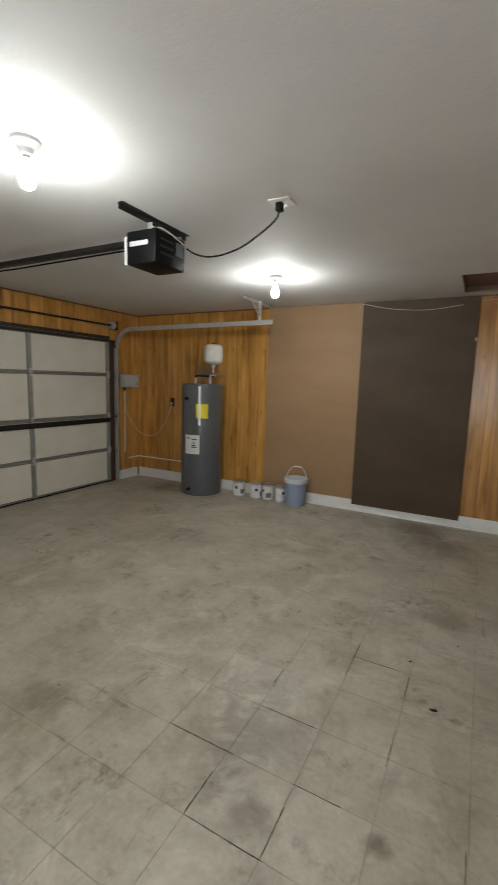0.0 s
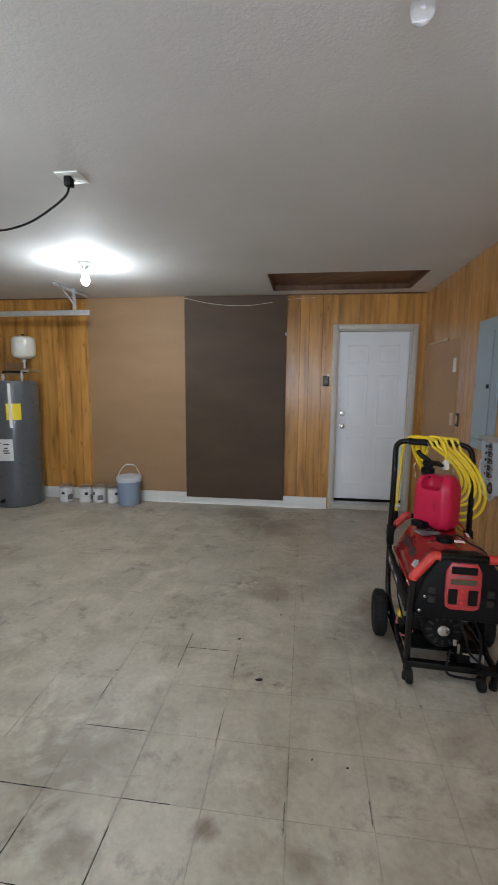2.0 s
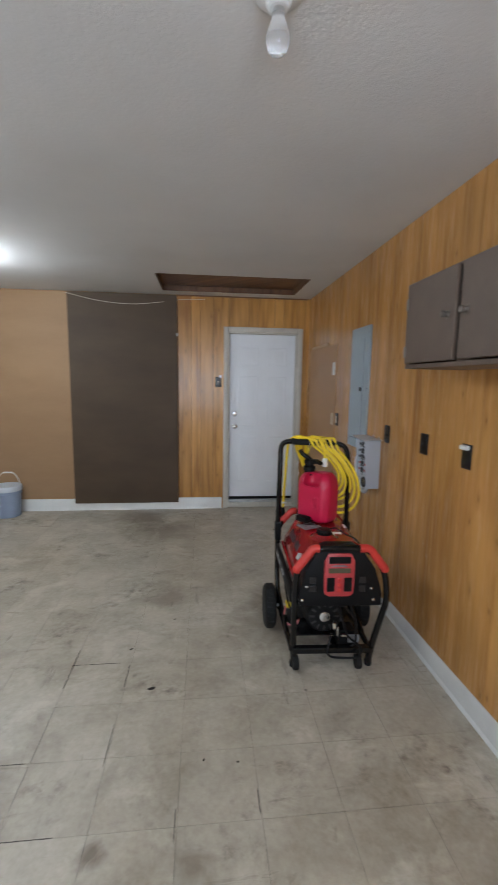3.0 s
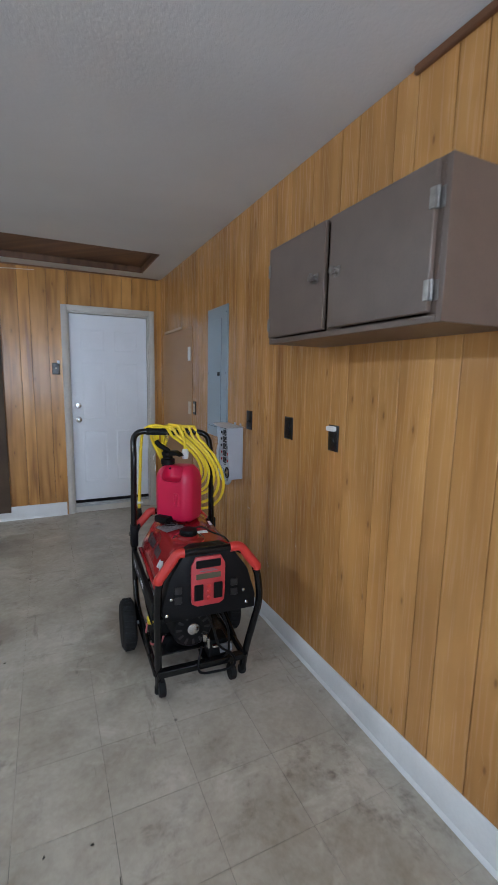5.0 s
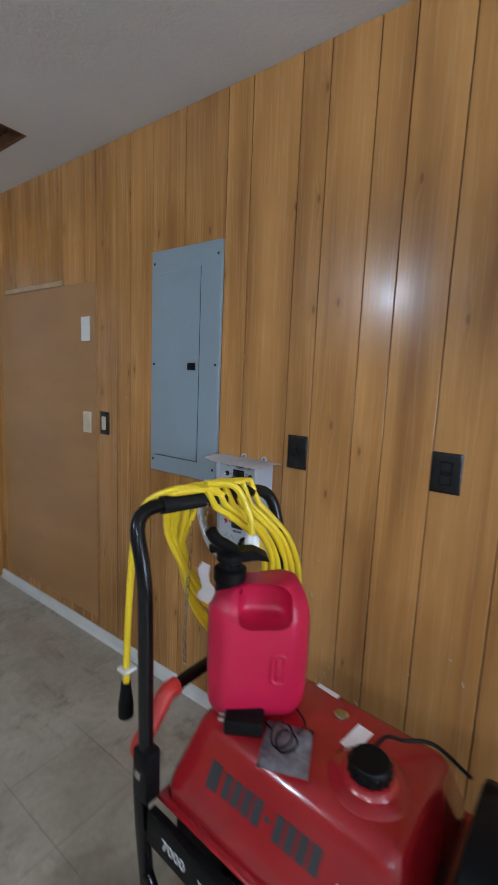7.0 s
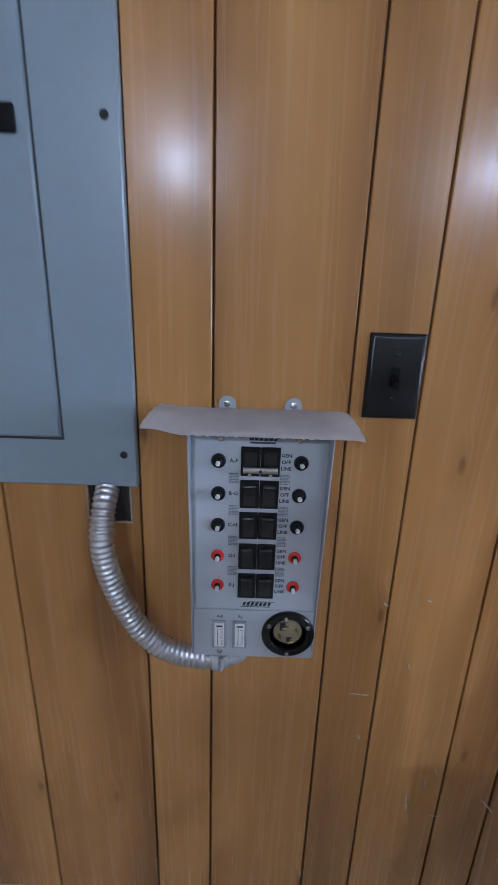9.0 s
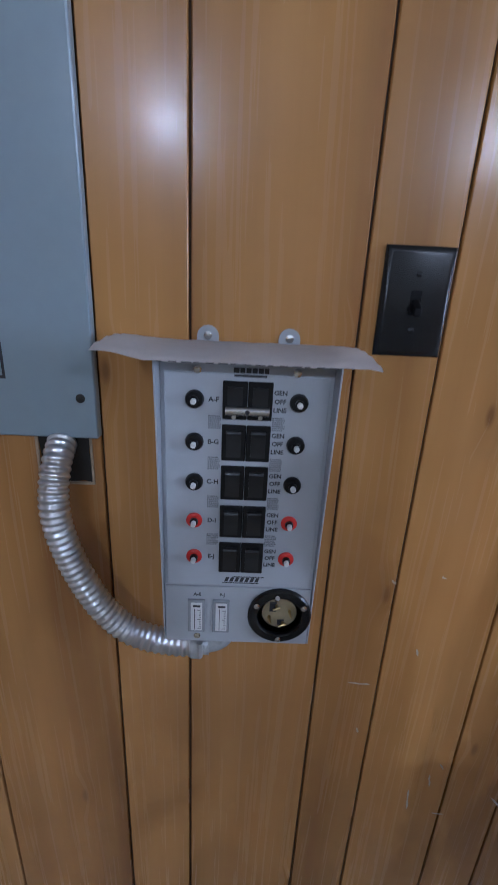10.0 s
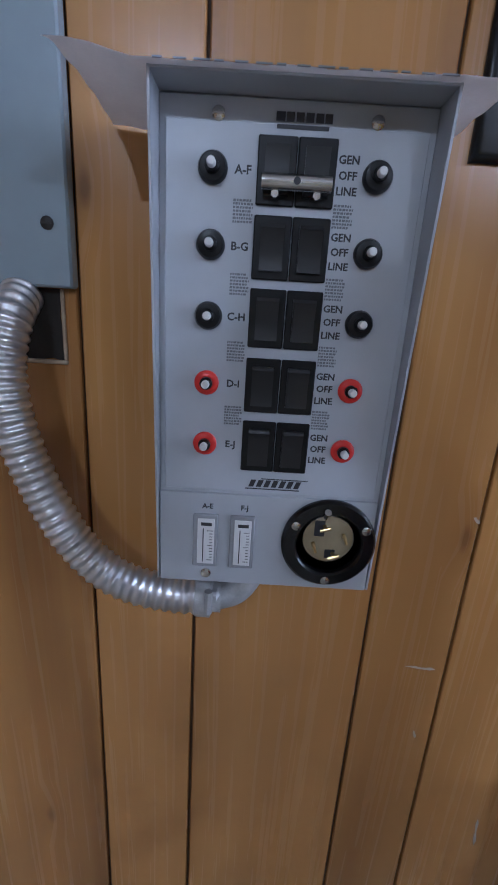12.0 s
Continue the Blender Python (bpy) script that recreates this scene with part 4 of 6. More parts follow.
part("receptacle", boxes(((-0.017, -0.0142, -0.034), (0.017, -0.0128, 0.034), 0.001)), BLACK, pb)
for z in (-0.018, 0.018):
    part("socket", boxes(((-0.013, -0.0155, z - 0.013), (0.013, -0.014, z + 0.013), 0.0015)), SATIN, pb)
screw(pb, 0.0, 0.0, -0.0142, material=SATIN)
pc = plate("outlet_plate", (XR, 2.6135, 1.167), RIGHT, (0.073, 0.117), SATIN, "black outlet plate with a white device plugged in", "outlet")
for z in (-0.02, 0.02):
    part("socket", boxes(((-0.016, -0.0155, z - 0.014), (0.016, -0.0128, z + 0.014), 0.002)), SATIN, pc)
part("white_device", bevel_all(boxes(((-0.026, -0.034, 0.033), (0.026, -0.0125, 0.054))), 0.004, 2), WHITEPL, pc, "small white plugged-in device")
pw = plate("switch_plate", (XR, 4.747, 1.628), RIGHT, (0.078, 0.122), WHITEPL, "white blank wall plate on the brown sheet", "wall plate")
screw(pw, 0.0, 0.03, material=WHITEPL)
screw(pw, 0.0, -0.03, material=WHITEPL)
pi_ = plate("switch_plate", (XR, 4.742, 1.157), RIGHT, (0.074, 0.112), IVORY, "ivory wall plate on the brown sheet", "wall plate")
screw(pi_, 0.0, 0.03, material=IVORY)
screw(pi_, 0.0, -0.03, material=IVORY)
pk = plate("switch_plate", (XR, 4.596, 1.164), RIGHT, (0.072, 0.114), SATIN, "black plate with an ivory rocker switch", "light switch")
part("rocker", boxes(((-0.016, -0.0165, -0.033), (0.016, -0.0125, 0.033), 0.002)), IVORY, pk)
pd = plate("switch_plate", (0.768, YB, 1.484), BACK, (0.07, 0.114), SATIN, "black plate with a switch beside the door", "light switch")
part("toggle", boxes(((-0.005, -0.024, -0.004), (0.005, -0.012, 0.012), 0.0015)), IVORY, pd)
part("tag", boxes(((0.012, -0.018, 0.05), (0.036, -0.0128, 0.08), 0.002)), WHITEPL, pd)
pe = plate("outlet_plate", (-3.625, YB, 1.172), BACK, (0.07, 0.114), SATIN, "black outlet plate with a plug in it", "outlet")
part("plug", boxes(((-0.014, -0.04, -0.035), (0.014, -0.012, -0.008), 0.003)), CORDW, pe)
stick = solid("wood_strip", bevel_all(boxes(((-0.31, -0.022, -0.013), (0.31, -0.0105, 0.013))), 0.002, 1), plain("pale_wood", (0.50, 0.34, 0.19), 0.55, vary=0.2), "pale wooden strip on the wall sheet", "wood strip", "", (XR, 5.25, 1.865), RIGHT)

# pale paint scrapes low on the panelling
random.seed(31)
SCRAPE = plain("pale_scrape", (0.62, 0.56, 0.47), 0.7, vary=0.2, scale=60)
for y, z, ln, lean in ((3.315, 0.42, 0.016, 60), (3.33, 0.385, 0.03, 80), (3.36, 0.335, 0.05, 85), (3.30, 0.30, 0.022, 10), (3.48, 0.60, 0.035, 4), (3.40, 0.665, 0.014, 70), (3.455, 0.79, 0.010, 40), (3.385, 0.80, 0.008, 20), (3.47, 0.50, 0.012, 75), (3.20, 0.33, 0.045, 50), (2.94, 0.62, 0.012, 30), (2.90, 0.56, 0.018, 70), (3.05, 0.52, 0.010, 10)):
    bm = bmesh.new()
    n_ = 6
    up = [bm.verts.new((ln * (k / n_ - 0.5), -0.0004, (0.0006 + 0.0018 * random.random()) * (0.25 if k in (0, n_) else 1))) for k in range(n_ + 1)]
    dn = [bm.verts.new((ln * (k / n_ - 0.5), -0.0004, -(0.0006 + 0.0014 * random.random()) * (0.25 if k in (0, n_) else 1))) for k in range(n_ + 1)]
    for k in range(n_):
        bm.faces.new((dn[k], dn[k + 1], up[k + 1], up[k]))
    ob = part("scrape", bm, SCRAPE, wall_right)
    ob.matrix_basis = pose(XR - 0.006, y, z, 0, 0, RIGHT) @ Matrix.Rotation(radians(lean), 4, "Y")

# thin cord strung along the top of the brown sheet
string = thing("string", (0, 0, 0), 0, "thin pale cord sagging across the brown sheet", "cord")
part("cord", tube(bmesh.new(), smooth_path([(-0.88, YB - 0.036, 2.415), (-0.55, YB - 0.037, 2.345), (-0.2, YB - 0.037, 2.318), (0.1, YB - 0.036, 2.345), (0.34, YB - 0.012, 2.385), (0.62, YB - 0.011, 2.40)], 8), 0.0028, 5), CORDW, string)
part("hook", boxes(((0.296, YB - 0.042, 1.985), (0.312, YB - 0.034, 2.02), 0.003)), WHITEPL, string)

# ---- wall cabinet ----
cab = thing("wall_cabinet", (XR - 0.006, 2.27, 1.567), RIGHT, "brown painted two-door wall cabinet with latches", "cabinet")
CW, CD, CH = 0.442, 0.285, 0.378
for nm, (lo, hi) in zip(("side_panel", "side_panel", "bottom_panel", "top_panel", "back_panel", "stile", "stile", "stile"), (((-CW, -CD, 0), (-CW + 0.019, 0, CH)), ((CW - 0.019, -CD, 0), (CW, 0, CH)), ((-CW + 0.019, -CD, 0), (CW - 0.019, 0, 0.019)), ((-CW + 0.019, -CD, CH - 0.019), (CW - 0.019, 0, CH)), ((-CW + 0.019, -0.008, 0.019), (CW - 0.019, 0, CH - 0.019)),
               ((-CW + 0.019, -CD, 0.019), (-CW + 0.045, -CD + 0.019, CH - 0.019)), ((CW - 0.045, -CD, 0.019), (CW - 0.019, -CD + 0.019, CH - 0.019)), ((-0.03, -CD, 0.019), (0.03, -CD + 0.019, CH - 0.019)))):
    part(nm, boxes((lo, hi, 0.0015)), CABINET, cab)
for side in (-1, 1):
    x0, x1 = (-CW + 0.024, -0.032) if side < 0 else (-0.002, CW - 0.03)
    leaf = part("door", bevel_all(boxes(((x0, -CD - 0.018, 0.024), (x1, -CD - 0.0005, CH - 0.008))), 0.003, 1), CABINET, cab)
    kx = x1 - 0.045 if side < 0 else x0 + 0.045
    bm = boxes(((kx - 0.016, -CD - 0.0205, 0.178), (kx + 0.016, -CD - 0.0178, 0.21), 0.001), ((kx - 0.017, -CD - 0.042, 0.191), (kx + 0.017, -CD - 0.033, 0.199), 0.002))
    lathe(bm, [(0.012, 0.0), (0.009, 0.006), (0.009, 0.014), (0.013, 0.018), (0.013, 0.024), (0.008, 0.028)], (kx, -CD - 0.0195, 0.195), (0, -1, 0), 18)
    part("latch", bm, KNOB, leaf, "dull brown metal knob latch")
    hx = x0 if side < 0 else x1
    for z in (0.075, 0.285):
        bm = boxes(((hx - 0.014, -CD - 0.0205, z - 0.024), (hx + 0.004, -CD - 0.0175, z + 0.024), 0.0006), ((hx + 0.002, -CD - 0.004, z - 0.024), (hx + 0.018, -CD - 0.0008, z + 0.024), 0.0006)) if side > 0 else boxes(((hx - 0.004, -CD - 0.0205, z - 0.024), (hx + 0.014, -CD - 0.0175, z + 0.024), 0.0006), ((hx - 0.018, -CD - 0.004, z - 0.024), (hx - 0.002, -CD - 0.0008, z + 0.024), 0.0006))
        sx = hx + 0.004 if side > 0 else hx - 0.004
        rod(bm, (sx, -CD - 0.012, z - 0.025), (sx, -CD - 0.012, z + 0.025), 0.005, 10)
        part("hinge", bm, LATCH, leaf, "worn metal hinge")

# ---- breaker panel ----
bp = thing("breaker_panel", (XR - 0.006, 4.046, 0.991), RIGHT, "blue-grey enamelled electrical breaker panel", "breaker panel")
PW, PH = 0.194, 0.932
part("cover", bevel_all(boxes(((-PW, -0.014, 0), (PW, 0, PH))), 0.002, 1), PANELGREY, bp)
pdoor = part("panel_door", bevel_all(boxes(((-PW + 0.03, -0.0175, 0.075), (0.087, -0.0125, PH - 0.09))), 0.0015, 1), PANELGREY, bp)
part("seam", boxes(((0.0885, -0.0146, 0.07), (0.0915, -0.0139, PH - 0.085)), ((-PW + 0.03, -0.0146, 0.07), (0.0885, -0.0139, 0.0735))), INK, bp)
lt = part("latch", bevel_all(boxes(((0.032, -0.023, 0.445), (0.074, -0.017, 0.475))), 0.002, 1), BLACK, pdoor, "black sliding latch")
part("thumb_tab", boxes(((0.046, -0.027, 0.452), (0.06, -0.0225, 0.468), 0.001)), BLACK, lt)
for x, z in ((-PW + 0.017, 0.05), (PW - 0.018, 0.05), (-PW + 0.017, 0.468), (PW - 0.018, 0.468), (-PW + 0.017, PH - 0.05), (PW - 0.018, PH - 0.05)):
    screw(bp, x, z, -0.014, 0.0055, DARKSTEEL)

# rough hole below the panel and the flexible conduit out of it
hole = thing("wall_cutout", (XR - 0.006, 3.899, 0.928), RIGHT, "rough dark hole cut in the panelling below the breaker panel", "wall hole")
# flat near-black plate; its colour stands in for the shade inside the hole
bm = bmesh.new()
prism(bm, [(-0.034, 0.001), (-0.03, -0.002), (-0.012, 0.001), (0.004, -0.001), (0.02, 0.0015), (0.03, -0.001), (0.0305, 0.02), (0.029, 0.04), (0.031, 0.0625), (-0.033, 0.0625), (-0.031, 0.03)], -0.0012, 0.0)
part("recess", bm, HOLE_SHADE_DIRT, hole)
for lo, hi in (((-0.036, -0.003, -0.004), (0.034, 0.0, 0.0)), ((0.0305, -0.003, 0.0), (0.034, 0.0, 0.0625)), ((-0.037, -0.003, 0.0), (-0.033, 0.0, 0.0625))):
    part("cut_edge", boxes((lo, hi, 0.001)), plain("raw_wood_edge", (0.42, 0.32, 0.22), 0.8, vary=0.3, scale=60), hole)
cond = thing("flexible_conduit", (0, 0, 0), 0, "ribbed metal flexible conduit curving into the transfer switch", "conduit")
way = smooth_path([(1.815, 3.900, 0.985), (1.79, 3.899, 0.965), (1.774, 3.900, 0.93), (1.770, 3.897, 0.89), (1.770, 3.886, 0.845), (1.770, 3.869, 0.803), (1.770, 3.848, 0.766), (1.770, 3.820, 0.737), (1.770, 3.790, 0.723), (1.770, 3.757, 0.7175), (1.770, 3.733, 0.717)], 44)
dense, run = [way[0]], 0.0
for a, b in zip(way, way[1:]):
    dense.append(b)
lens_ = [0.0]
for a, b in zip(dense, dense[1:]):
    lens_.append(lens_[-1] + (b - a).length)
even, where = [], 0
step = 0.0088 / 10
for k in range(int(lens_[-1] / step)):
    while lens_[where + 1] < k * step:
        where += 1
    f = (k * step - lens_[where]) / max(1e-9, lens_[where + 1] - lens_[where])
    even.append(dense[where].lerp(dense[where + 1], f))
rad = [0.0158 + 0.0022 * (0.5 - 0.5 * math.cos(2 * math.pi * k / 10)) for k in range(len(even))]
part("hose", tube(bmesh.new(), even, 0.0135, 20, rad), plain("ribbed_steel", (0.70, 0.71, 0.73), 0.33, 0.85, vary=0.04, scale=12), cond).data.set_sharp_from_angle(angle=radians(89))
bm = bmesh.new()
lathe(bm, [(0.019, 0), (0.0195, 0.003), (0.0195, 0.014), (0.0145, 0.016), (0.0145, 0.024)], (1.770, 3.735, 0.717), (0, -1, 0), 20)
box(bm, (1.756, 3.712, 0.708), (1.778, 3.73, 0.73), 0.003)
rod(bm, (1.752, 3.722, 0.712), (1.752, 3.722, 0.735), 0.004, 8)
tube(bm, rounded([(1.770, 3.716, 0.717), (1.770, 3.695, 0.724), (1.770, 3.68, 0.752), (1.770, 3.678, 0.768)], 0.02), 0.0125, 14)
part("elbow_fitting", bm, ALU, cond, "cast metal elbow fitting")

# ---- transfer switch ----
TS = thing("transfer_switch", (XR - 0.006, 3.675, 0.765), RIGHT, "grey generator transfer switch box with black rocker switches", "transfer switch")
W2, TH, FY, HOODY = 0.0875, 0.343, -0.092, -0.117
bm = bmesh.new()
box(bm, (-W2 + 0.001, FY, 0.0), (W2 - 0.001, 0.0, TH - 0.002), 0.0012)
part("enclosure", bm, BOXGREY, TS)
for s in (-1, 1):
    x = s * W2
    bm = bmesh.new()
    a = [bm.verts.new((x, y, z)) for y, z in ((FY + 0.004, 0.0), (FY - 0.0015, 0.0), (HOODY, TH), (FY + 0.004, TH))]
    b = [bm.verts.new((x - s * 0.0016, y, z)) for y, z in ((FY + 0.004, 0.0), (FY - 0.0015, 0.0), (HOODY, TH), (FY + 0.004, TH))]
    bm.faces.new(a)
    bm.faces.new(b[::-1])
    for k in range(4):
        bm.faces.new((a[k], b[k], b[(k + 1) % 4], a[(k + 1) % 4]))
    part("side_flange", bm, BOXGREY, TS)
part("hood", boxes(((-W2, HOODY, TH - 0.0016), (W2, 0.0, TH), 0.0004)), BOXGREY, TS)
part("face_plate", boxes(((-W2 + 0.006, FY - 0.0012, 0.082), (W2 - 0.006, FY + 0.0002, TH - 0.016), 0.0004)), plain("face_enamel", (0.43, 0.455, 0.49), 0.36, vary=0.04), TS)
part("lower_plate", boxes(((-W2 + 0.0025, FY - 0.0026, 0.0), (W2 - 0.0025, FY + 0.0002, 0.0795), 0.0006)), BOXGREY, TS)
for x in (-0.047, 0.047):
    bm = bmesh.new()
    out = [(x - 0.0125, TH - 0.002)] + [(x + 0.0125 * math.cos(t_), TH + 0.010 + 0.0125 * math.sin(t_)) for t_ in [math.pi * (1 - k / 10) for k in range(11)]] + [(x + 0.0125, TH - 0.002)]
    prism(bm, out, -0.003, -0.0005)
    ear = part("mounting_ear", bm, BOXGREY, TS)
    screw(ear, x, TH + 0.011, -0.003, 0.0048, CHROME)
rowz = [0.301, 0.2565, 0.2118, 0.1655, 0.1198]
names = ["A-F", "B-G", "C-H", "D-I", "E-J"]
ROCKER = plain("rocker_face", (0.0105, 0.0108, 0.012), 0.32, vary=0.15, scale=60, spec=0.5)
SWB = plain("rocker_black", (0.006, 0.006, 0.0065), 0.35, vary=0.2, scale=60, spec=0.3)
for i, z in enumerate(rowz):
    for x in (-0.0115, 0.0135):
        sw = part("rocker_switch", boxes(((x - 0.0122, FY - 0.0036, z - 0.0195), (x + 0.0122, FY - 0.001, z + 0.0195), 0.0008)), SWB, TS)
        bm = bmesh.new()
        prof = [(FY - 0.0032, z - 0.0165), (FY - 0.0068, z - 0.0165), (FY - 0.0046, z), (FY - 0.0088, z + 0.0135), (FY - 0.0078, z + 0.016), (FY - 0.0032, z + 0.016)] if i else [(FY - 0.0032, z - 0.0165), (FY - 0.0085, z - 0.0165), (FY - 0.0045, z), (FY - 0.0066, z + 0.016), (FY - 0.0032, z + 0.016)]
        a = [bm.verts.new((x - 0.0076, y, z + (q - z) * 0.86)) for y, q in prof]
        b = [bm.verts.new((x + 0.0076, y, z + (q - z) * 0.86)) for y, q in prof]
        bm.faces.new(a)
        bm.faces.new(b[::-1])
        for k in range(len(a)):
            bm.faces.new((a[k], b[k], b[(k + 1) % len(a)], a[(k + 1) % len(a)]))
        part("rocker", bm, ROCKER, sw)
    for x in (-0.0515, 0.052):
        bm = bmesh.new()
        red = i > 2
        if red:
            lathe(bm, [(0.0088, 0), (0.0088, 0.0016), (0.0072, 0.003), (0.0050, 0.0032)], (x, FY - 0.0012, z), (0, -1, 0), 24)
        else:
            lathe(bm, [(0.0094, 0), (0.0094, 0.003), (0.0082, 0.0058), (0.0060, 0.0062)], (x, FY - 0.0012, z), (0, -1, 0), 24)
        kn = part("breaker_knob", bm, FUSERED if red else SWB, TS, "red breaker collar" if red else "black breaker knob")
        top = 0.0032 if red else 0.0060
        part("collar", lathe(bmesh.new(), [(0.0045, top - 0.001), (0.0045, top + 0.003), (0.0036, top + 0.004)], (x, FY - 0.0012, z), (0, -1, 0), 16), SWB, kn)
        part("reset_pin", lathe(bmesh.new(), [(0.0028, top + 0.003), (0.0028, top + 0.0085), (0.0022, top + 0.0095)], (x, FY - 0.0012, z), (0, -1, 0), 14), WHITEPL, kn, "white reset button")
    lettering(names[i], 0.0072, INK, TS, (-0.0325, FY - 0.0013, z), "row_letters", 0.00018)
    for k, word in enumerate(("GEN", "OFF", "LINE")):
        lettering(word, 0.0066, INK, TS, (0.0335, FY - 0.0013, z + 0.0088 - 0.0088 * k), "switch_word", 0.00018)
    if i < 4:
        for x in (-0.0315, 0.033):
            bm = bmesh.new()
            for k in range(7):
                q = x - 0.0064
                while q < x + (0.006 if k % 3 else 0.0045):
                    wd = random.uniform(0.0008, 0.0021)
                    box(bm, (q, FY - 0.0015, z - 0.0176 - 0.0021 * k), (min(q + wd, x + 0.0064), FY - 0.0012, z - 0.0163 - 0.0021 * k))
                    q += wd + 0.0005
            part("small_print", bm, GREYINK, TS)
tie = part("handle_tie", rod(bmesh.new(), (-0.0205, FY - 0.0115, rowz[0] - 0.008), (0.0225, FY - 0.0115, rowz[0] - 0.008), 0.0048, 16), CHROME, TS, "metal bar joining two rockers")
for x in (-0.012, 0.014):
    part("tie_screw", rod(bmesh.new(), (x, FY - 0.006, rowz[0] - 0.0145), (x, FY - 0.0125, rowz[0] - 0.0145), 0.0024, 10), CHROME, tie)
# dark disc on the bar, coloured like the shade in a drilled hole
part("tie_hole", rod(bmesh.new(), (0.001, FY - 0.0155, rowz[0] - 0.008), (0.001, FY - 0.0166, rowz[0] - 0.008), 0.0022, 12), INK, tie)
bm = bmesh.new()
for k, (x, wd) in enumerate(((-0.012, 0.0035), (-0.006, 0.003), (0.0, 0.003), (0.006, 0.003), (0.012, 0.003), (0.0175, 0.0028))):
    box(bm, (x - wd * 0.8 + 0.001, FY - 0.0016, 0.3285), (x + wd * 0.8 + 0.001, FY - 0.0012, 0.3335))
box(bm, (-0.013, FY - 0.0016, 0.3245), (0.019, FY - 0.0012, 0.3268))
part("maker_mark", bm, INK, TS)
bm = bmesh.new()
for k in range(7):
    x = -0.017 + 0.0058 * k
    box(bm, (x - 0.0021, FY - 0.0016, 0.0868), (x + 0.0017, FY - 0.0012, 0.0925))
box(bm, (-0.021, FY - 0.0016, 0.0848), (0.021, FY - 0.0012, 0.0856))
box(bm, (-0.012, FY - 0.0016, 0.0932), (0.024, FY - 0.0012, 0.0939))
for v in bm.verts:
    v.co.x += (v.co.z - 0.089) * 0.35 + 0.003
part("maker_mark", bm, INK, TS)
for x in (-0.049, 0.0485):
    screw(TS, x, 0.3305, FY - 0.0012, 0.0042, CHROME)
for x, word in ((-0.0485, "A-E"), (-0.0195, "F-J")):
    mt = part("watt_meter", boxes(((x - 0.0098, FY - 0.0062, 0.0165), (x + 0.0098, FY - 0.0024, 0.0625), 0.0008)), plain("meter_case", (0.30, 0.31, 0.33), 0.2, coat=0.5), TS)
    part("meter_face", boxes(((x - 0.0062, FY - 0.0068, 0.0195), (x + 0.0072, FY - 0.0061, 0.0595), 0.0003)), LABELW, mt, "white meter scale")
    bm = bmesh.new()
    for k in range(11):
        wd = 0.004 if k % 5 == 0 else 0.002
        box(bm, (x + 0.0055 - wd, FY - 0.0072, 0.023 + 0.0026 * k), (x + 0.0058, FY - 0.0067, 0.0234 + 0.0026 * k))
    box(bm, (x - 0.0035, FY - 0.0072, 0.0535), (x + 0.005, FY - 0.0067, 0.0562))
    box(bm, (x - 0.002, FY - 0.0072, 0.0215), (x - 0.0012, FY - 0.0067, 0.051))
    part("scale_marks", bm, INK, mt)
    lettering(word, 0.0058, INK, TS, (x + 0.001, FY - 0.0028, 0.0685), "meter_letters", 0.00015)
screw(TS, -0.0475, 0.0085, FY - 0.0026, 0.0042, CHROME)
IX, IZ = 0.0495, 0.043
bm = bmesh.new()
lathe(bm, [(0.0375, 0.0), (0.0375, 0.003), (0.0355, 0.005), (0.0275, 0.0055), (0.026, 0.004), (0.0255, -0.004)], (IX, FY - 0.0026, IZ), (0, -1, 0), 48)
inlet = part("power_inlet", bm, GLOSSBLACK, TS, "black recessed power inlet")
bm = bmesh.new()
lathe(bm, [(0.0205, 0.0), (0.0205, 0.0035), (0.019, 0.0045), (0.004, 0.0045)], (IX, FY + 0.001, IZ + 0.003), (0, -1, 0), 32)
part("inlet_core", bm, plain("amber_resin", (0.30, 0.25, 0.15), 0.35, vary=0.2, scale=60), inlet, "amber inlet core")
# flat dark plates give the core's slots their shade by colour
part("keyway", boxes(((IX - 0.012, FY - 0.0046, IZ + 0.006), (IX - 0.004, FY - 0.0034, IZ + 0.019)), ((IX - 0.002, FY - 0.0046, IZ - 0.013), (IX + 0.006, FY - 0.0034, IZ - 0.006))), INK, inlet, "dark plates for the shaded key slots")
for a in (20, 110, 200, 290):
    aa = radians(a)
    cx, cz = IX + 0.0125 * math.cos(aa), IZ + 0.003 + 0.0125 * math.sin(aa)
    bm = bmesh.new()
    tube(bm, [(cx - 0.0045 * math.sin(aa), FY - 0.010, cz + 0.0045 * math.cos(aa)), (cx, FY - 0.010, cz), (cx + 0.0045 * math.sin(aa), FY - 0.010, cz - 0.0045 * math.cos(aa))], 0.0013, 6)
    rod(bm, (cx, FY - 0.002, cz), (cx, FY - 0.010, cz), 0.0016, 8)
    part("blade", bm, BRASS, inlet, "brass blade")
for a in (150, 28, 270):
    aa = radians(a)
    screw(inlet, IX + 0.0315 * math.cos(aa), IZ + 0.0315 * math.sin(aa), FY - 0.0081, 0.0036, CHROME)
bm = bmesh.new()
rod(bm, (IX - 0.004, FY - 0.006, IZ + 0.024), (IX - 0.004, FY - 0.011, IZ + 0.03), 0.0028, 10)
part("ground_pin", bm, CHROME, inlet)

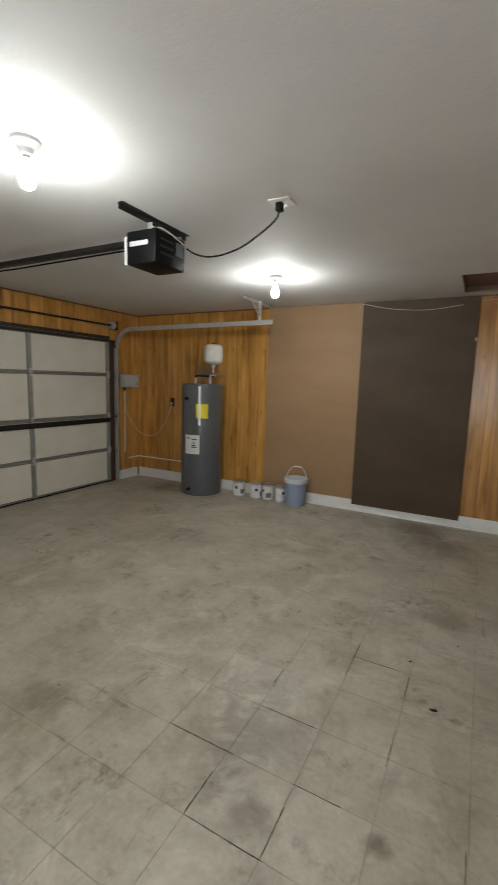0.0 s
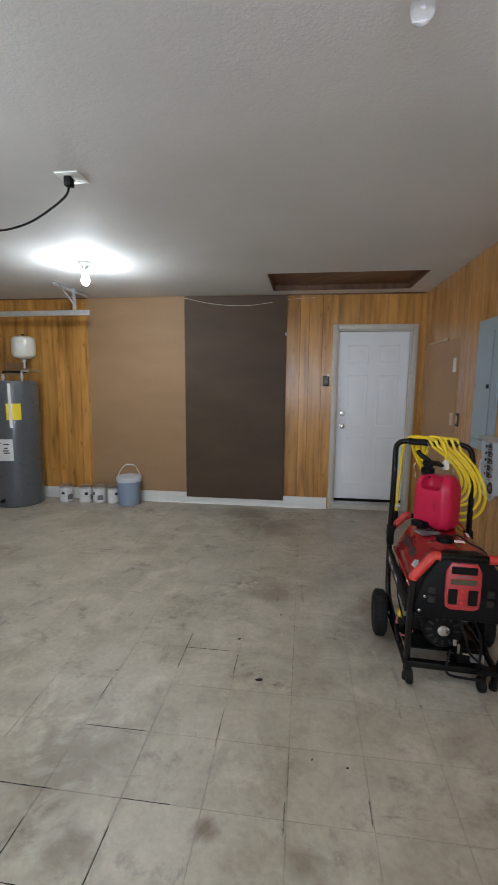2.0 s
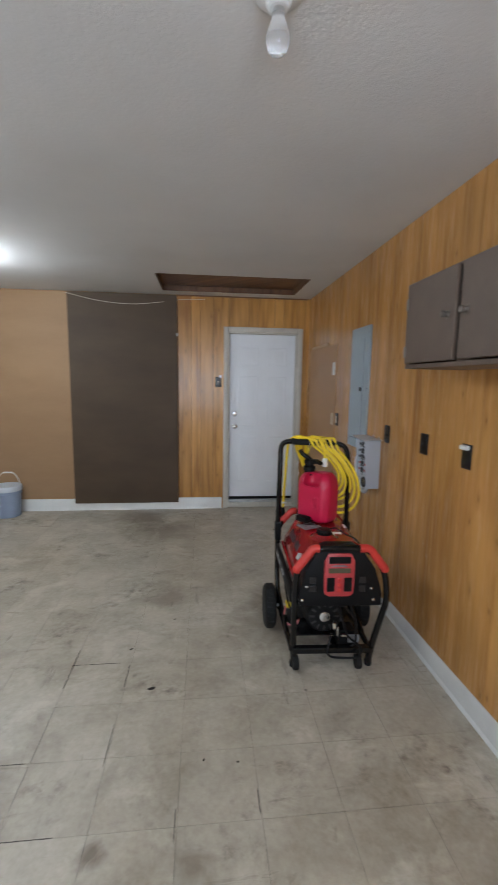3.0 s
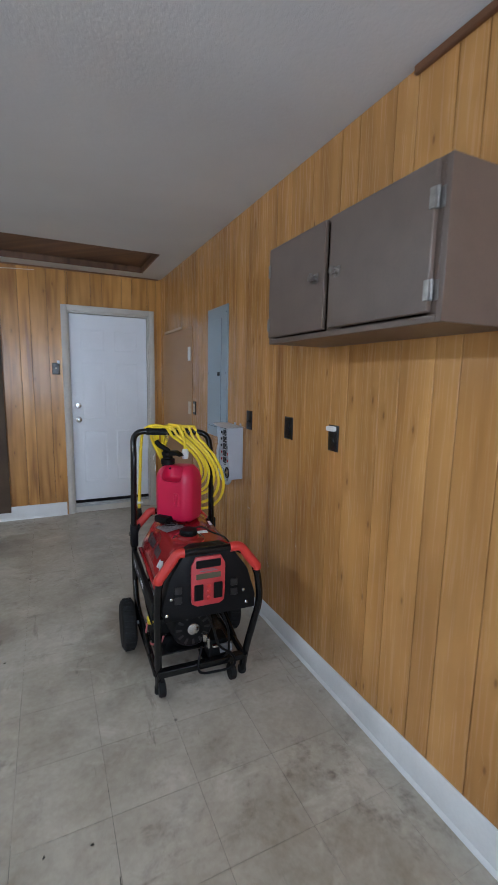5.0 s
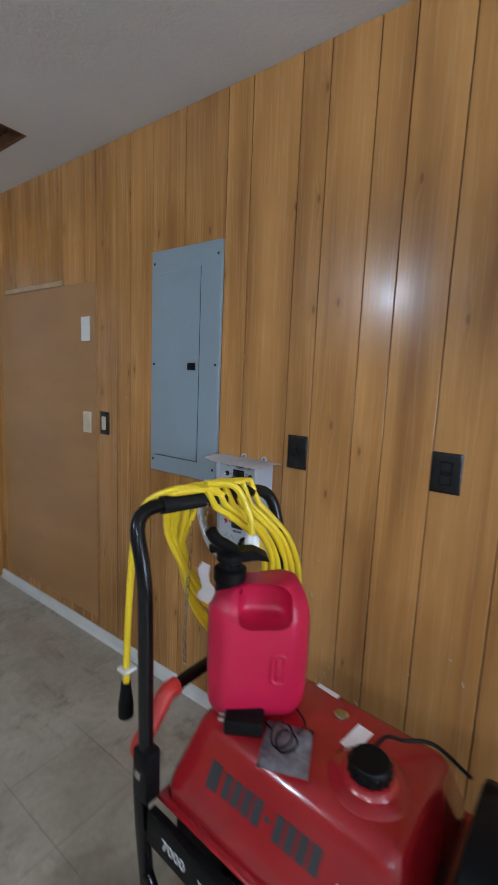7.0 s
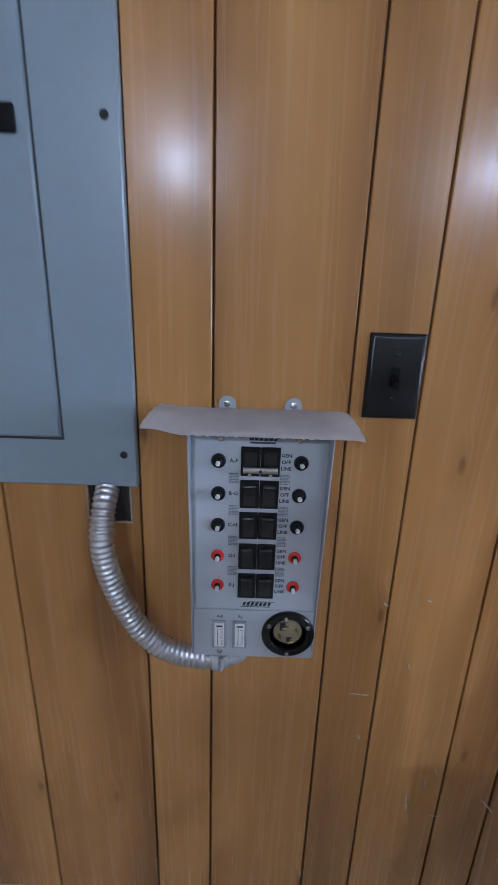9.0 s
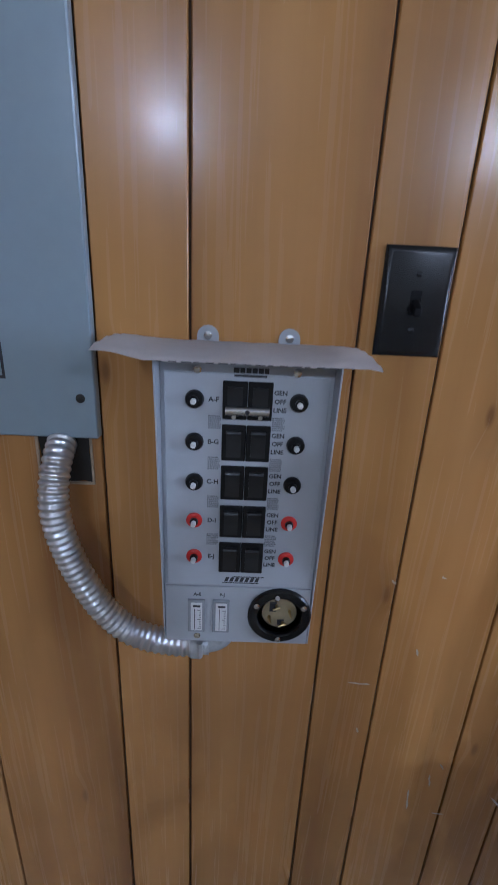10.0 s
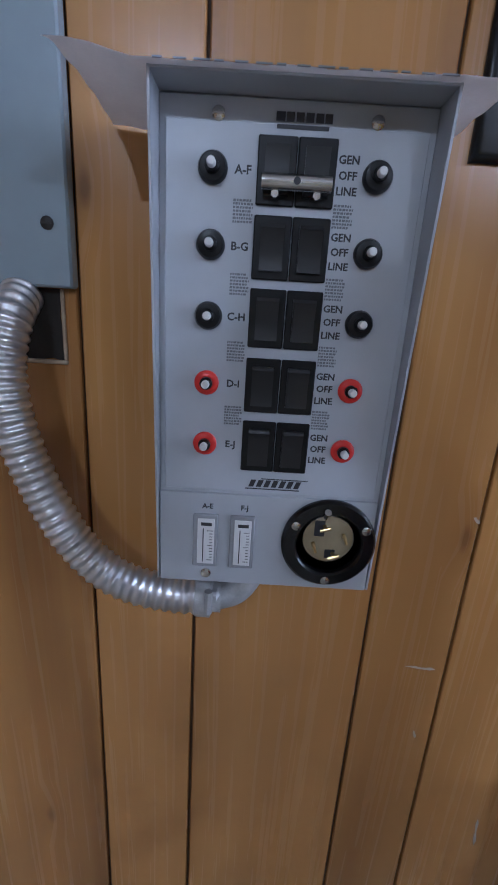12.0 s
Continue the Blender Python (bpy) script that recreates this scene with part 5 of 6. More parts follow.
paper = thing("paper_sheet", (XR - 0.006, 3.679, 0.765 + TH), RIGHT, "curled printed paper lying on top of the transfer switch", "paper")
bm = bmesh.new()
nx, ny = 22, 24
grid = []
for j in range(ny + 1):
    line = []
    for i in range(nx + 1):
        x = -0.137 + 0.262 * i / nx
        y = -0.004 - 0.122 * j / ny
        over = max(0.0, abs(x + 0.004) - 0.088)
        z = 0.0012 + 0.0018 * math.sin(i * 0.7) * (j / ny) * (1 if over else 0.1) + (over * 0.16 if x < 0 else -over * 0.05) * (0.4 + 0.6 * j / ny) + 0.004 * math.sin(math.pi * min(1.0, 0.122 * j / ny / 0.115)) + 0.0006 * math.sin(i * 1.9 + j) + 0.004 * (1 - j / ny) ** 1.3 - 0.003 * (min(1.0, max(0.0, (-y - 0.1165) / 0.0095))) ** 1.4
        line.append(bm.verts.new((x, y, max(z, 0.0006) if not over and y > -0.1185 else z + 0.0004)))
    grid.append(line)
for j in range(ny):
    for i in range(nx):
        bm.faces.new((grid[j][i], grid[j][i + 1], grid[j + 1][i + 1], grid[j + 1][i]))
bmesh.ops.solidify(bm, geom=bm.faces[:], thickness=0.0007)
part("sheet", bm, PAPER, paper)
bm = bmesh.new()
for k in range(15):
    x = -0.078 + 0.011 * k
    box(bm, (x, -0.1272 + 0.0002 * (k % 2), -0.0016), (x + 0.005 + 0.002 * (k % 3), -0.1262, -0.0008))
part("print_line", bm, GREYINK, paper)

# ---- generator ----
GEN = thing("portable_generator", (1.285, 3.07, Z0), -3, "red and black portable generator on two wheels", "generator")
TR = 0.0165


def pipe_part(name, pts, r=TR, material=None, parent=None, rad=0.06, label=""):
    return part(name, tube(bmesh.new(), rounded(pts, rad), r, 12), material or GLOSSBLACK, parent or GEN, label)


# frame: hoops at both ends, side rails, cross bars
pipe_part("front_hoop", [(-0.195, -0.235, 0.01), (-0.2, -0.255, 0.14), (-0.214, -0.33, 0.40), (-0.212, -0.345, 0.60), (-0.13, -0.345, 0.705), (0.15, -0.345, 0.705), (0.232, -0.345, 0.60), (0.262, -0.33, 0.43), (0.225, -0.255, 0.14), (0.215, -0.235, 0.01)], rad=0.07)
pipe_part("rear_hoop", [(-0.215, 0.20, 0.10), (-0.222, 0.31, 0.20), (-0.222, 0.345, 0.45), (-0.215, 0.36, 0.585), (-0.13, 0.37, 0.675), (0.13, 0.37, 0.675), (0.215, 0.36, 0.585), (0.222, 0.345, 0.45), (0.222, 0.31, 0.20), (0.215, 0.20, 0.10)], rad=0.08)
for s in (-1, 1):
    pipe_part("bottom_rail", [(s * 0.208, -0.262, 0.115), (s * 0.216, 0.20, 0.10)])
    pipe_part("side_tube", [(s * 0.225, 0.315, 0.30), (s * 0.225, 0.24, 0.20), (s * 0.214, -0.12, 0.115)], 0.014)
    for y, nm in ((-0.345, "front_grip"), (0.368, "rear_grip")):
        zt, zb = (0.705, 0.60) if y < 0 else (0.675, 0.585)
        sh = 0.022 if s > 0 and y < 0 else 0.0
        pts = rounded([(s * 0.211 + sh, y + (0.003 if y < 0 else -0.006), zb - 0.012), (s * 0.21 + sh, y, zb), (s * 0.13 + sh * 0.9, y, zt), (s * 0.102, y, zt)], 0.07, 8)
        part(nm, tube(bmesh.new(), pts, 0.0215, 14), GRIP, GEN, "red foam grip sleeve")
    part("foot", lathe(bmesh.new(), [(0.019, 0.0), (0.02, 0.006), (0.02, 0.03), (0.017, 0.034)], (s * 0.205 + 0.01, -0.235, 0.0), seg=16), RUBBER, GEN, "rubber foot")
for y, z in ((-0.262, 0.115), (0.06, 0.105)):
    part("cross_bar", boxes(((-0.205, y - 0.018, z - 0.02), (0.205, y + 0.018, z + 0.012), 0.003)), GLOSSBLACK, GEN)
for x in (-0.186, 0.150):
    part("support_foot", lathe(bmesh.new(), [(0.012, -0.016), (0.034, -0.015), (0.038, -0.010), (0.038, 0.010), (0.034, 0.015), (0.012, 0.016)], (x, -0.262, 0.038), (1, 0, 0), 24), RUBBER, GEN, "round black rubber foot")
    part("foot_bracket", boxes(((x - 0.008, -0.274, 0.038), (x + 0.008, -0.250, 0.1), 0.002)), GLOSSBLACK, GEN)
part("base_plate", boxes(((-0.19, -0.15, 0.118), (0.19, 0.16, 0.124), 0.001)), GLOSSBLACK, GEN)

# tank
bm = bmesh.new()
low = [(-0.19, -0.235, 0.475), (0.215, -0.235, 0.475), (0.215, 0.30, 0.475), (-0.19, 0.30, 0.475)]
mid_ = [(-0.195, -0.24, 0.52), (0.22, -0.24, 0.52), (0.22, 0.305, 0.52), (-0.195, 0.305, 0.52)]
hi_ = [(-0.115, -0.195, 0.668), (0.155, -0.195, 0.668), (0.155, 0.265, 0.675), (-0.115, 0.265, 0.675)]
rings = [[bm.verts.new(q) for q in r] for r in (low, mid_, hi_)]
for p, q in zip(rings, rings[1:]):
    for k in range(4):
        bm.faces.new((p[k], p[(k + 1) % 4], q[(k + 1) % 4], q[k]))
bm.faces.new(rings[0][::-1])
bm.faces.new(rings[-1])
bevel_all(bm, 0.028, 4, 15)
tk = part("fuel_tank", bm, RED, GEN, "glossy red fuel tank")
part("tank_seam", bevel_all(boxes(((-0.205, -0.25, 0.483), (0.23, 0.315, 0.492))), 0.004, 1), RED, GEN)
part("filler_ring", lathe(bmesh.new(), [(0.082, 0.0), (0.076, 0.008), (0.055, 0.014), (0.048, 0.024), (0.042, 0.026)], (-0.02, -0.095, 0.664), seg=36), RED, tk)
cap = part("fuel_cap", lathe(bmesh.new(), [(0.038, 0.022), (0.040, 0.026), (0.040, 0.046), (0.036, 0.052), (0.01, 0.053)], (-0.02, -0.095, 0.664), seg=28), BLACK, tk, "black fuel cap")
bm = bmesh.new()
for k in range(14):
    a = 2 * math.pi * k / 14
    rod(bm, (-0.02 + 0.0405 * math.cos(a), -0.095 + 0.0405 * math.sin(a), 0.69), (-0.02 + 0.0405 * math.cos(a), -0.095 + 0.0405 * math.sin(a), 0.708), 0.003, 6)
part("cap_rib", bm, BLACK, cap)
part("vent_hose", tube(bmesh.new(), smooth_path([(0.01, -0.09, 0.715), (0.045, -0.1, 0.722), (0.09, -0.12, 0.695), (0.14, -0.17, 0.68), (0.165, -0.24, 0.63)]), 0.004, 8), BLACK, tk)
part("fuel_gauge", lathe(bmesh.new(), [(0.016, 0), (0.016, 0.006), (0.012, 0.008)], (0.09, 0.02, 0.669), seg=16), CHROME, tk)
for x0, y0, w_, d_, rot in ((0.055, -0.035, 0.075, 0.036, -6), (0.105, 0.085, 0.085, 0.06, -4)):
    sticker = part("sticker", boxes(((-w_ / 2, -d_ / 2, 0.0), (w_ / 2, d_ / 2, 0.0007))), PAPER, tk, "white paper sticker")
    sticker.matrix_basis = pose(x0, y0, 0.6705 if x0 > 0 else 0.645, 0, 0 if x0 > 0 else -48, rot)
# marks on the tank's left slope
def on_slope(name, y0, y1, up0, up1, material, parent):
    """A thin bar lying on the tank's slanting side; up runs 0 to 1 from bottom to top."""
    bm = bmesh.new()
    a, b = Vector((-0.1955, 0, 0.52)), Vector((-0.1155, 0, 0.669))
    nrm = Vector((-0.88, 0, 0.473))
    pts = []
    for up, y in ((up0, y0), (up0, y1), (up1, y1), (up1, y0)):
        q = a.lerp(b, up)
        pts.append(Vector((q.x, y, q.z)))
    va = [bm.verts.new(p + nrm * 0.0008) for p in pts]
    vb = [bm.verts.new(p + nrm * 0.0016) for p in pts]
    bm.faces.new(vb)
    bm.faces.new(va[::-1])
    for k in range(4):
        bm.faces.new((va[k], vb[k], vb[(k + 1) % 4], va[(k + 1) % 4]))
    return part(name, bm, material, parent)


for k in range(9):
    y = 0.155 - 0.026 * k
    if k != 4:
        on_slope("brand_bar", y - 0.019, y, 0.36, 0.62, INK, tk)
    else:
        on_slope("brand_bar", y - 0.014, y - 0.003, 0.46, 0.52, INK, tk)
on_slope("brand_mark", 0.166, 0.196, 0.34, 0.64, INK, tk)
on_slope("model_mark", -0.132, -0.11, 0.24, 0.46, LABELW, tk)
on_slope("model_mark", -0.155, -0.137, 0.28, 0.48, LABELW, tk)

# side skirts below the tank
for s in (-1, 1):
    skirt = part("side_skirt", bevel_all(boxes(((s * 0.222 - 0.012, -0.30, 0.395), (s * 0.222 + 0.012, 0.31, 0.478))), 0.006, 2), BLACK, GEN, "black side skirt")
    if s < 0:
        for word, y, sz in (("7000", 0.22, 0.036), ("WATTS", 0.115, 0.018), ("10500", -0.02, 0.036)):
            t_ = lettering(word, sz, LABELW, skirt, (0, 0, 0), "power_words", 0.0004)
            t_.matrix_basis = pose(-0.2345, y, 0.436, 90, 0, -90)

# front control panel
fp = bmesh.new()
prism(fp, [(-0.19, 0.405), (0.225, 0.405), (0.225, 0.47), (0.185, 0.60), (0.12, 0.69), (0.075, 0.715), (-0.065, 0.715), (-0.11, 0.69), (-0.165, 0.60), (-0.20, 0.47)], -0.355, -0.27)
bevel_all(fp, 0.008, 2)
front = part("front_panel", fp, BLACK, GEN, "black front panel")
cp = bmesh.new()
prism(cp, [(-0.072, 0.475), (-0.05, 0.462), (0.05, 0.462), (0.072, 0.475), (0.076, 0.52), (0.076, 0.645), (0.055, 0.685), (-0.055, 0.685), (-0.076, 0.645), (-0.076, 0.52)], -0.366, -0.353)
bevel_all(cp, 0.004, 2)
ctl = part("control_panel", cp, REDPANEL, front, "red control panel")
part("upper_recess", bevel_all(boxes(((-0.055, -0.3685, 0.635), (0.055, -0.365, 0.67))), 0.003, 1), BLACK, ctl)
part("display", boxes(((-0.055, -0.3685, 0.585), (0.055, -0.365, 0.61), 0.001)), LCD, ctl, "dark display window")
part("panel_words", boxes(((-0.04, -0.3668, 0.618), (0.04, -0.3658, 0.622)), ((-0.03, -0.3668, 0.625), (0.03, -0.3658, 0.628))), GREYINK, ctl)
for x in (-0.043, 0.043):
    part("outlet_cover", bevel_all(boxes(((x - 0.02, -0.372, 0.49), (x + 0.02, -0.365, 0.563))), 0.003, 1), BLACK, ctl)
for z in (0.497, 0.525, 0.553):
    part("push_button", lathe(bmesh.new(), [(0.009, 0), (0.009, 0.004), (0.006, 0.006)], (0, -0.366, z), (0, -1, 0), 14), GRIP, ctl)
for x in (-0.13, 0.12):
    for z in (0.50, 0.545):
        part("side_outlet", bevel_all(boxes(((x - 0.016, -0.3605, z - 0.016), (x + 0.016, -0.354, z + 0.016))), 0.002, 1), DARKSTEEL, front)
for x, z in ((-0.16, 0.51), (0.165, 0.50), (0.18, 0.44), (-0.18, 0.44)):
    part("panel_bolt", lathe(bmesh.new(), [(0.007, 0), (0.007, 0.003), (0.004, 0.005)], (x, -0.355, z), (0, -1, 0), 10), CHROME, front)
part("front_lower_bar", boxes(((-0.205, -0.335, 0.395), (0.205, -0.315, 0.42), 0.003)), GLOSSBLACK, GEN)
part("strip", boxes(((-0.19, -0.250, 0.54), (-0.172, -0.2475, 0.64), 0.001)), LABELW, GEN)

# alternator, engine, muffler
alt = bmesh.new()
lathe(alt, [(0.02, -0.02), (0.085, -0.016), (0.098, 0.0), (0.10, 0.05), (0.105, 0.06), (0.105, 0.17), (0.10, 0.175)], (-0.03, -0.205, 0.275), (0, 1, 0), 36)
al = part("alternator", alt, BLACK, GEN, "black round alternator housing")
for k in range(12):
    a = 2 * math.pi * k / 12
    bm = bmesh.new()
    box(bm, (-0.006, -0.004, 0.04), (0.006, 0.001, 0.08), 0.001)
    ob = part("cooling_slot", bm, DARKSTEEL, al)
    ob.matrix_basis = Matrix.Translation((-0.03, -0.219, 0.275)) @ Matrix.Rotation(a, 4, "Y")
part("hub_cap", lathe(bmesh.new(), [(0.03, 0), (0.028, 0.006), (0.014, 0.01)], (-0.03, -0.224, 0.275), (0, -1, 0), 20), CHROME, al)
eng = part("engine_block", bevel_all(boxes(((-0.14, 0.0, 0.13), (0.12, 0.22, 0.36))), 0.015, 2), DARKSTEEL, GEN)
bm = bmesh.new()
for k in range(9):
    box(bm, (-0.155 - 0.01, 0.03, 0.20 + 0.018 * k), (-0.12, 0.19, 0.206 + 0.018 * k), 0.001)
part("cooling_fins", bm, ALU, eng, "grey cylinder fins")
bm = bmesh.new()
lathe(bm, [(0.03, 0), (0.034, 0.004), (0.034, 0.05), (0.03, 0.055)], (-0.17, 0.10, 0.30), (-0.2, 0, 1), 18)
box(bm, (-0.205, 0.02, 0.27), (-0.15, 0.075, 0.335), 0.008)
rod(bm, (-0.18, -0.01, 0.31), (-0.18, 0.18, 0.30), 0.012, 12)
lathe(bm, [(0.022, -0.03), (0.026, -0.026), (0.026, 0.02), (0.02, 0.025)], (-0.19, 0.15, 0.345), (0, 1, 0.2), 16)
part("carburettor", bm, ALU, GEN, "cast metal carburettor")
bm = bmesh.new()
lathe(bm, [(0.018, 0), (0.02, 0.004), (0.02, 0.02), (0.012, 0.026)], (-0.175, 0.03, 0.20), (-1, 0, 0.4), 12)
box(bm, (-0.205, 0.024, 0.208), (-0.19, 0.036, 0.232), 0.002)
part("oil_cap", bm, YELLOWPL, GEN, "yellow oil filler cap")
part("fuel_line", tube(bmesh.new(), smooth_path([(-0.17, 0.12, 0.4), (-0.205, 0.08, 0.34), (-0.20, -0.02, 0.26), (-0.17, -0.06, 0.19), (-0.12, -0.03, 0.15)]), 0.005, 8), BLACK, GEN)
part("pink_hose", tube(bmesh.new(), smooth_path([(-0.20, 0.04, 0.195), (-0.215, 0.0, 0.15), (-0.20, -0.06, 0.135), (-0.16, -0.09, 0.15), (-0.14, -0.07, 0.17)]), 0.0045, 8), plain("pink_tube", (0.6, 0.16, 0.16), 0.4), GEN, "pink tube")
bm = bmesh.new()
lathe(bm, [(0.05, 0), (0.06, 0.008), (0.06, 0.19), (0.05, 0.2)], (0.13, 0.02, 0.33), (0, 1, 0), 24)
part("muffler", bm, DARKSTEEL, GEN)
part("air_filter", bevel_all(boxes(((-0.17, 0.14, 0.35), (-0.03, 0.29, 0.46))), 0.015, 2), BLACK, GEN)
part("battery_tray", boxes(((0.02, -0.25, 0.09), (0.17, -0.13, 0.10), 0.001)), GLOSSBLACK, GEN)
part("battery", bevel_all(boxes(((0.045, -0.235, 0.10), (0.135, -0.15, 0.20))), 0.004, 1), BLACK, GEN)
part("control_cable", tube(bmesh.new(), smooth_path([(0.0, -0.33, 0.41), (0.03, -0.35, 0.33), (0.06, -0.34, 0.24), (0.13, -0.33, 0.17), (0.14, -0.31, 0.10), (0.06, -0.30, 0.085), (-0.02, -0.29, 0.10), (0.0, -0.26, 0.2)]), 0.006, 8), BLACK, GEN)
part("control_cable", tube(bmesh.new(), smooth_path([(0.07, -0.32, 0.41), (0.095, -0.35, 0.33), (0.11, -0.33, 0.24), (0.12, -0.29, 0.16), (0.10, -0.25, 0.11)]), 0.0055, 8), BLACK, GEN)
part("terminal", boxes(((0.0, -0.285, 0.235), (0.018, -0.26, 0.27), 0.002), ((0.05, -0.28, 0.19), (0.085, -0.262, 0.2), 0.002), ((0.02, -0.29, 0.20), (0.032, -0.27, 0.25), 0.002)), CHROME, GEN)
part("recoil_cord_clip", boxes(((0.09, -0.27, 0.15), (0.15, -0.255, 0.19), 0.002)), GREYINK, GEN)
# end stand leg with bolt
for s in (-1, 1):
    part("frame_foot_leg", tube(bmesh.new(), [(s * 0.205 + 0.01, -0.237, 0.02), (s * 0.203 + 0.01, -0.262, 0.12)], 0.0175, 10), GLOSSBLACK, GEN)
    # wheels
    bm = bmesh.new()
    lathe(bm, [(0.075, -0.034), (0.108, -0.036), (0.124, -0.028), (0.13, -0.012), (0.13, 0.012), (0.124, 0.028), (0.108, 0.036), (0.075, 0.034)], (s * 0.285, 0.165, 0.13), (1, 0, 0), 40)
    wheel = part("wheel", bm, RUBBER, GEN, "black rubber tyre")
    bm = bmesh.new()
    for k in range(30):
        a = 2 * math.pi * k / 30
        rod(bm, (s * 0.285 - 0.022, 0.165 + 0.1295 * math.cos(a), 0.13 + 0.1295 * math.sin(a)), (s * 0.285 + 0.022, 0.165 + 0.1295 * math.cos(a + 0.06), 0.13 + 0.1295 * math.sin(a + 0.06)), 0.003, 5)
    part("tread", bm, RUBBER, wheel)
    bm = bmesh.new()
    lathe(bm, [(0.078, -0.024), (0.07, -0.02), (0.06, -0.006), (0.026, -0.004), (0.024, -0.026), (0.012, -0.028), (0.012, 0.028), (0.024, 0.026), (0.026, 0.004), (0.06, 0.006), (0.07, 0.02), (0.078, 0.024)], (s * 0.285, 0.165, 0.13), (1, 0, 0), 28)
    part("rim", bm, BLACK, wheel)
part("axle", rod(bmesh.new(), (-0.29, 0.165, 0.13), (0.29, 0.165, 0.13), 0.009, 12), GALV, GEN)
for s in (-1, 1):
    part("axle_bracket", boxes(((s * 0.215 - 0.012, 0.14, 0.095), (s * 0.215 + 0.012, 0.19, 0.15), 0.003)), GLOSSBLACK, GEN)
    # pivot of the folding handle
    part("handle_pivot", bevel_all(boxes(((s * 0.224 - 0.02, 0.298, 0.50), (s * 0.224 + 0.02, 0.348, 0.62))), 0.006, 2), BLACK, GEN)
    part("pivot_bolt", lathe(bmesh.new(), [(0.011, 0), (0.011, 0.005), (0.006, 0.008)], (s * 0.245, 0.323, 0.57), (s, 0, 0), 12), CHROME, GEN)
pipe_part("handle", [(-0.226, 0.322, 0.53), (-0.216, 0.342, 1.0), (-0.209, 0.397, 1.136), (0.205, 0.337, 1.126), (0.211, 0.296, 1.0), (0.218, 0.305, 0.53)], 0.0165, rad=0.065, label="black tubular push handle")
part("handle_sleeve", rod(bmesh.new(), (-0.14, 0.387, 1.1345), (0.09, 0.3537, 1.1288), 0.0205, 16), RUBBER, GEN, "rubber handle sleeve")

# ---- things lying on the generator ----
def on_gen(x, y, z, turn=0):
    return GEN.matrix_basis @ pose(x, y, z, 0, 0, turn)


CANX, CANY = 0.003, 0.208
can = thing("gas_can", (0, 0, 0), 0, "red plastic fuel can with a black spout on the generator", "fuel can")
can.matrix_basis = on_gen(CANX, CANY, 0.6755, 45) @ Matrix.Scale(1.1, 4)


def can_ring(bm, hx, hy, z, corner, tip=0.0):
    """An oblong ring with broad cut corners."""
    return [bm.verts.new((x, y, z + tip * y)) for x, y in ((-hx + corner, -hy), (hx - corner, -hy), (hx, -hy + corner), (hx, hy - corner), (hx - corner, hy), (-hx + corner, hy), (-hx, hy - corner), (-hx, -hy + corner))]


bm = bmesh.new()
rings = [can_ring(bm, *q) for q in ((0.066, 0.090, 0.0, 0.026), (0.078, 0.102, 0.02, 0.032), (0.079, 0.104, 0.10, 0.033), (0.079, 0.104, 0.205, 0.033), (0.070, 0.097, 0.240, 0.032, -0.04), (0.040, 0.078, 0.270, 0.024, -0.08))]
for p, q in zip(rings, rings[1:]):
    for k in range(8):
        bm.faces.new((p[k], p[(k + 1) % 8], q[(k + 1) % 8], q[k]))
bm.faces.new(rings[0][::-1])
bm.faces.new(rings[-1])
bevel_all(bm, 0.012, 3, 12)
shell = part("body", bm, CANRED, can)
for s, deep in ((-1, 0.074), (1, 0.070)):
    scoop = bmesh.new()
    bmesh.ops.create_cube(scoop, size=2.0)
    bevel_all(scoop, 0.55, 5)
    for v in scoop.verts:
        v.co = Vector((s * 0.079 + v.co.x * deep, -0.006 + v.co.y * 0.054, 0.232 + v.co.z * 0.040 + max(0.0, s * v.co.x) * 0.03))
    cutter = new("cutter", mesh_of("cutter", scoop, CANRED))
    cutter.parent = can
    cut = shell.modifiers.new("scoop", "BOOLEAN")
    cut.operation, cut.object, cut.solver = "DIFFERENCE", cutter, "EXACT"
    bpy.context.view_layer.update()
    carved = bpy.data.meshes.new_from_object(shell.evaluated_get(bpy.context.evaluated_depsgraph_get()))
    shell.modifiers.clear()
    shell.data = carved
    bpy.data.objects.remove(cutter)
carved.set_sharp_from_angle(angle=radians(50))
for s in (-1, 1):
    bm = bmesh.new()
    tube(bm, rounded([(s * 0.0788, -0.048, 0.085), (s * 0.0788, -0.022, 0.085), (s * 0.0788, -0.022, 0.145), (s * 0.0788, -0.048, 0.145), (s * 0.0788, -0.048, 0.085)], 0.012), 0.0042, 8)
    part("embossed_ring", bm, CANRED, can)
    part("embossed_core", bevel_all(boxes(((s * 0.0788 - 0.0025, -0.041, 0.093), (s * 0.0788 + 0.0025, -0.029, 0.137))), 0.002, 2), CANRED, can)
# neck stands near the end of the can
part("neck", lathe(bmesh.new(), [(0.03, 0.245), (0.03, 0.268), (0.034, 0.27), (0.034, 0.292), (0.026, 0.296)], (0.0, 0.062, 0), seg=24), BLACK, can, "black spout collar")
bm = bmesh.new()
lathe(bm, [(0.024, 0.29), (0.024, 0.308), (0.029, 0.312), (0.029, 0.326), (0.018, 0.334)], (0.0, 0.062, 0), seg=20)
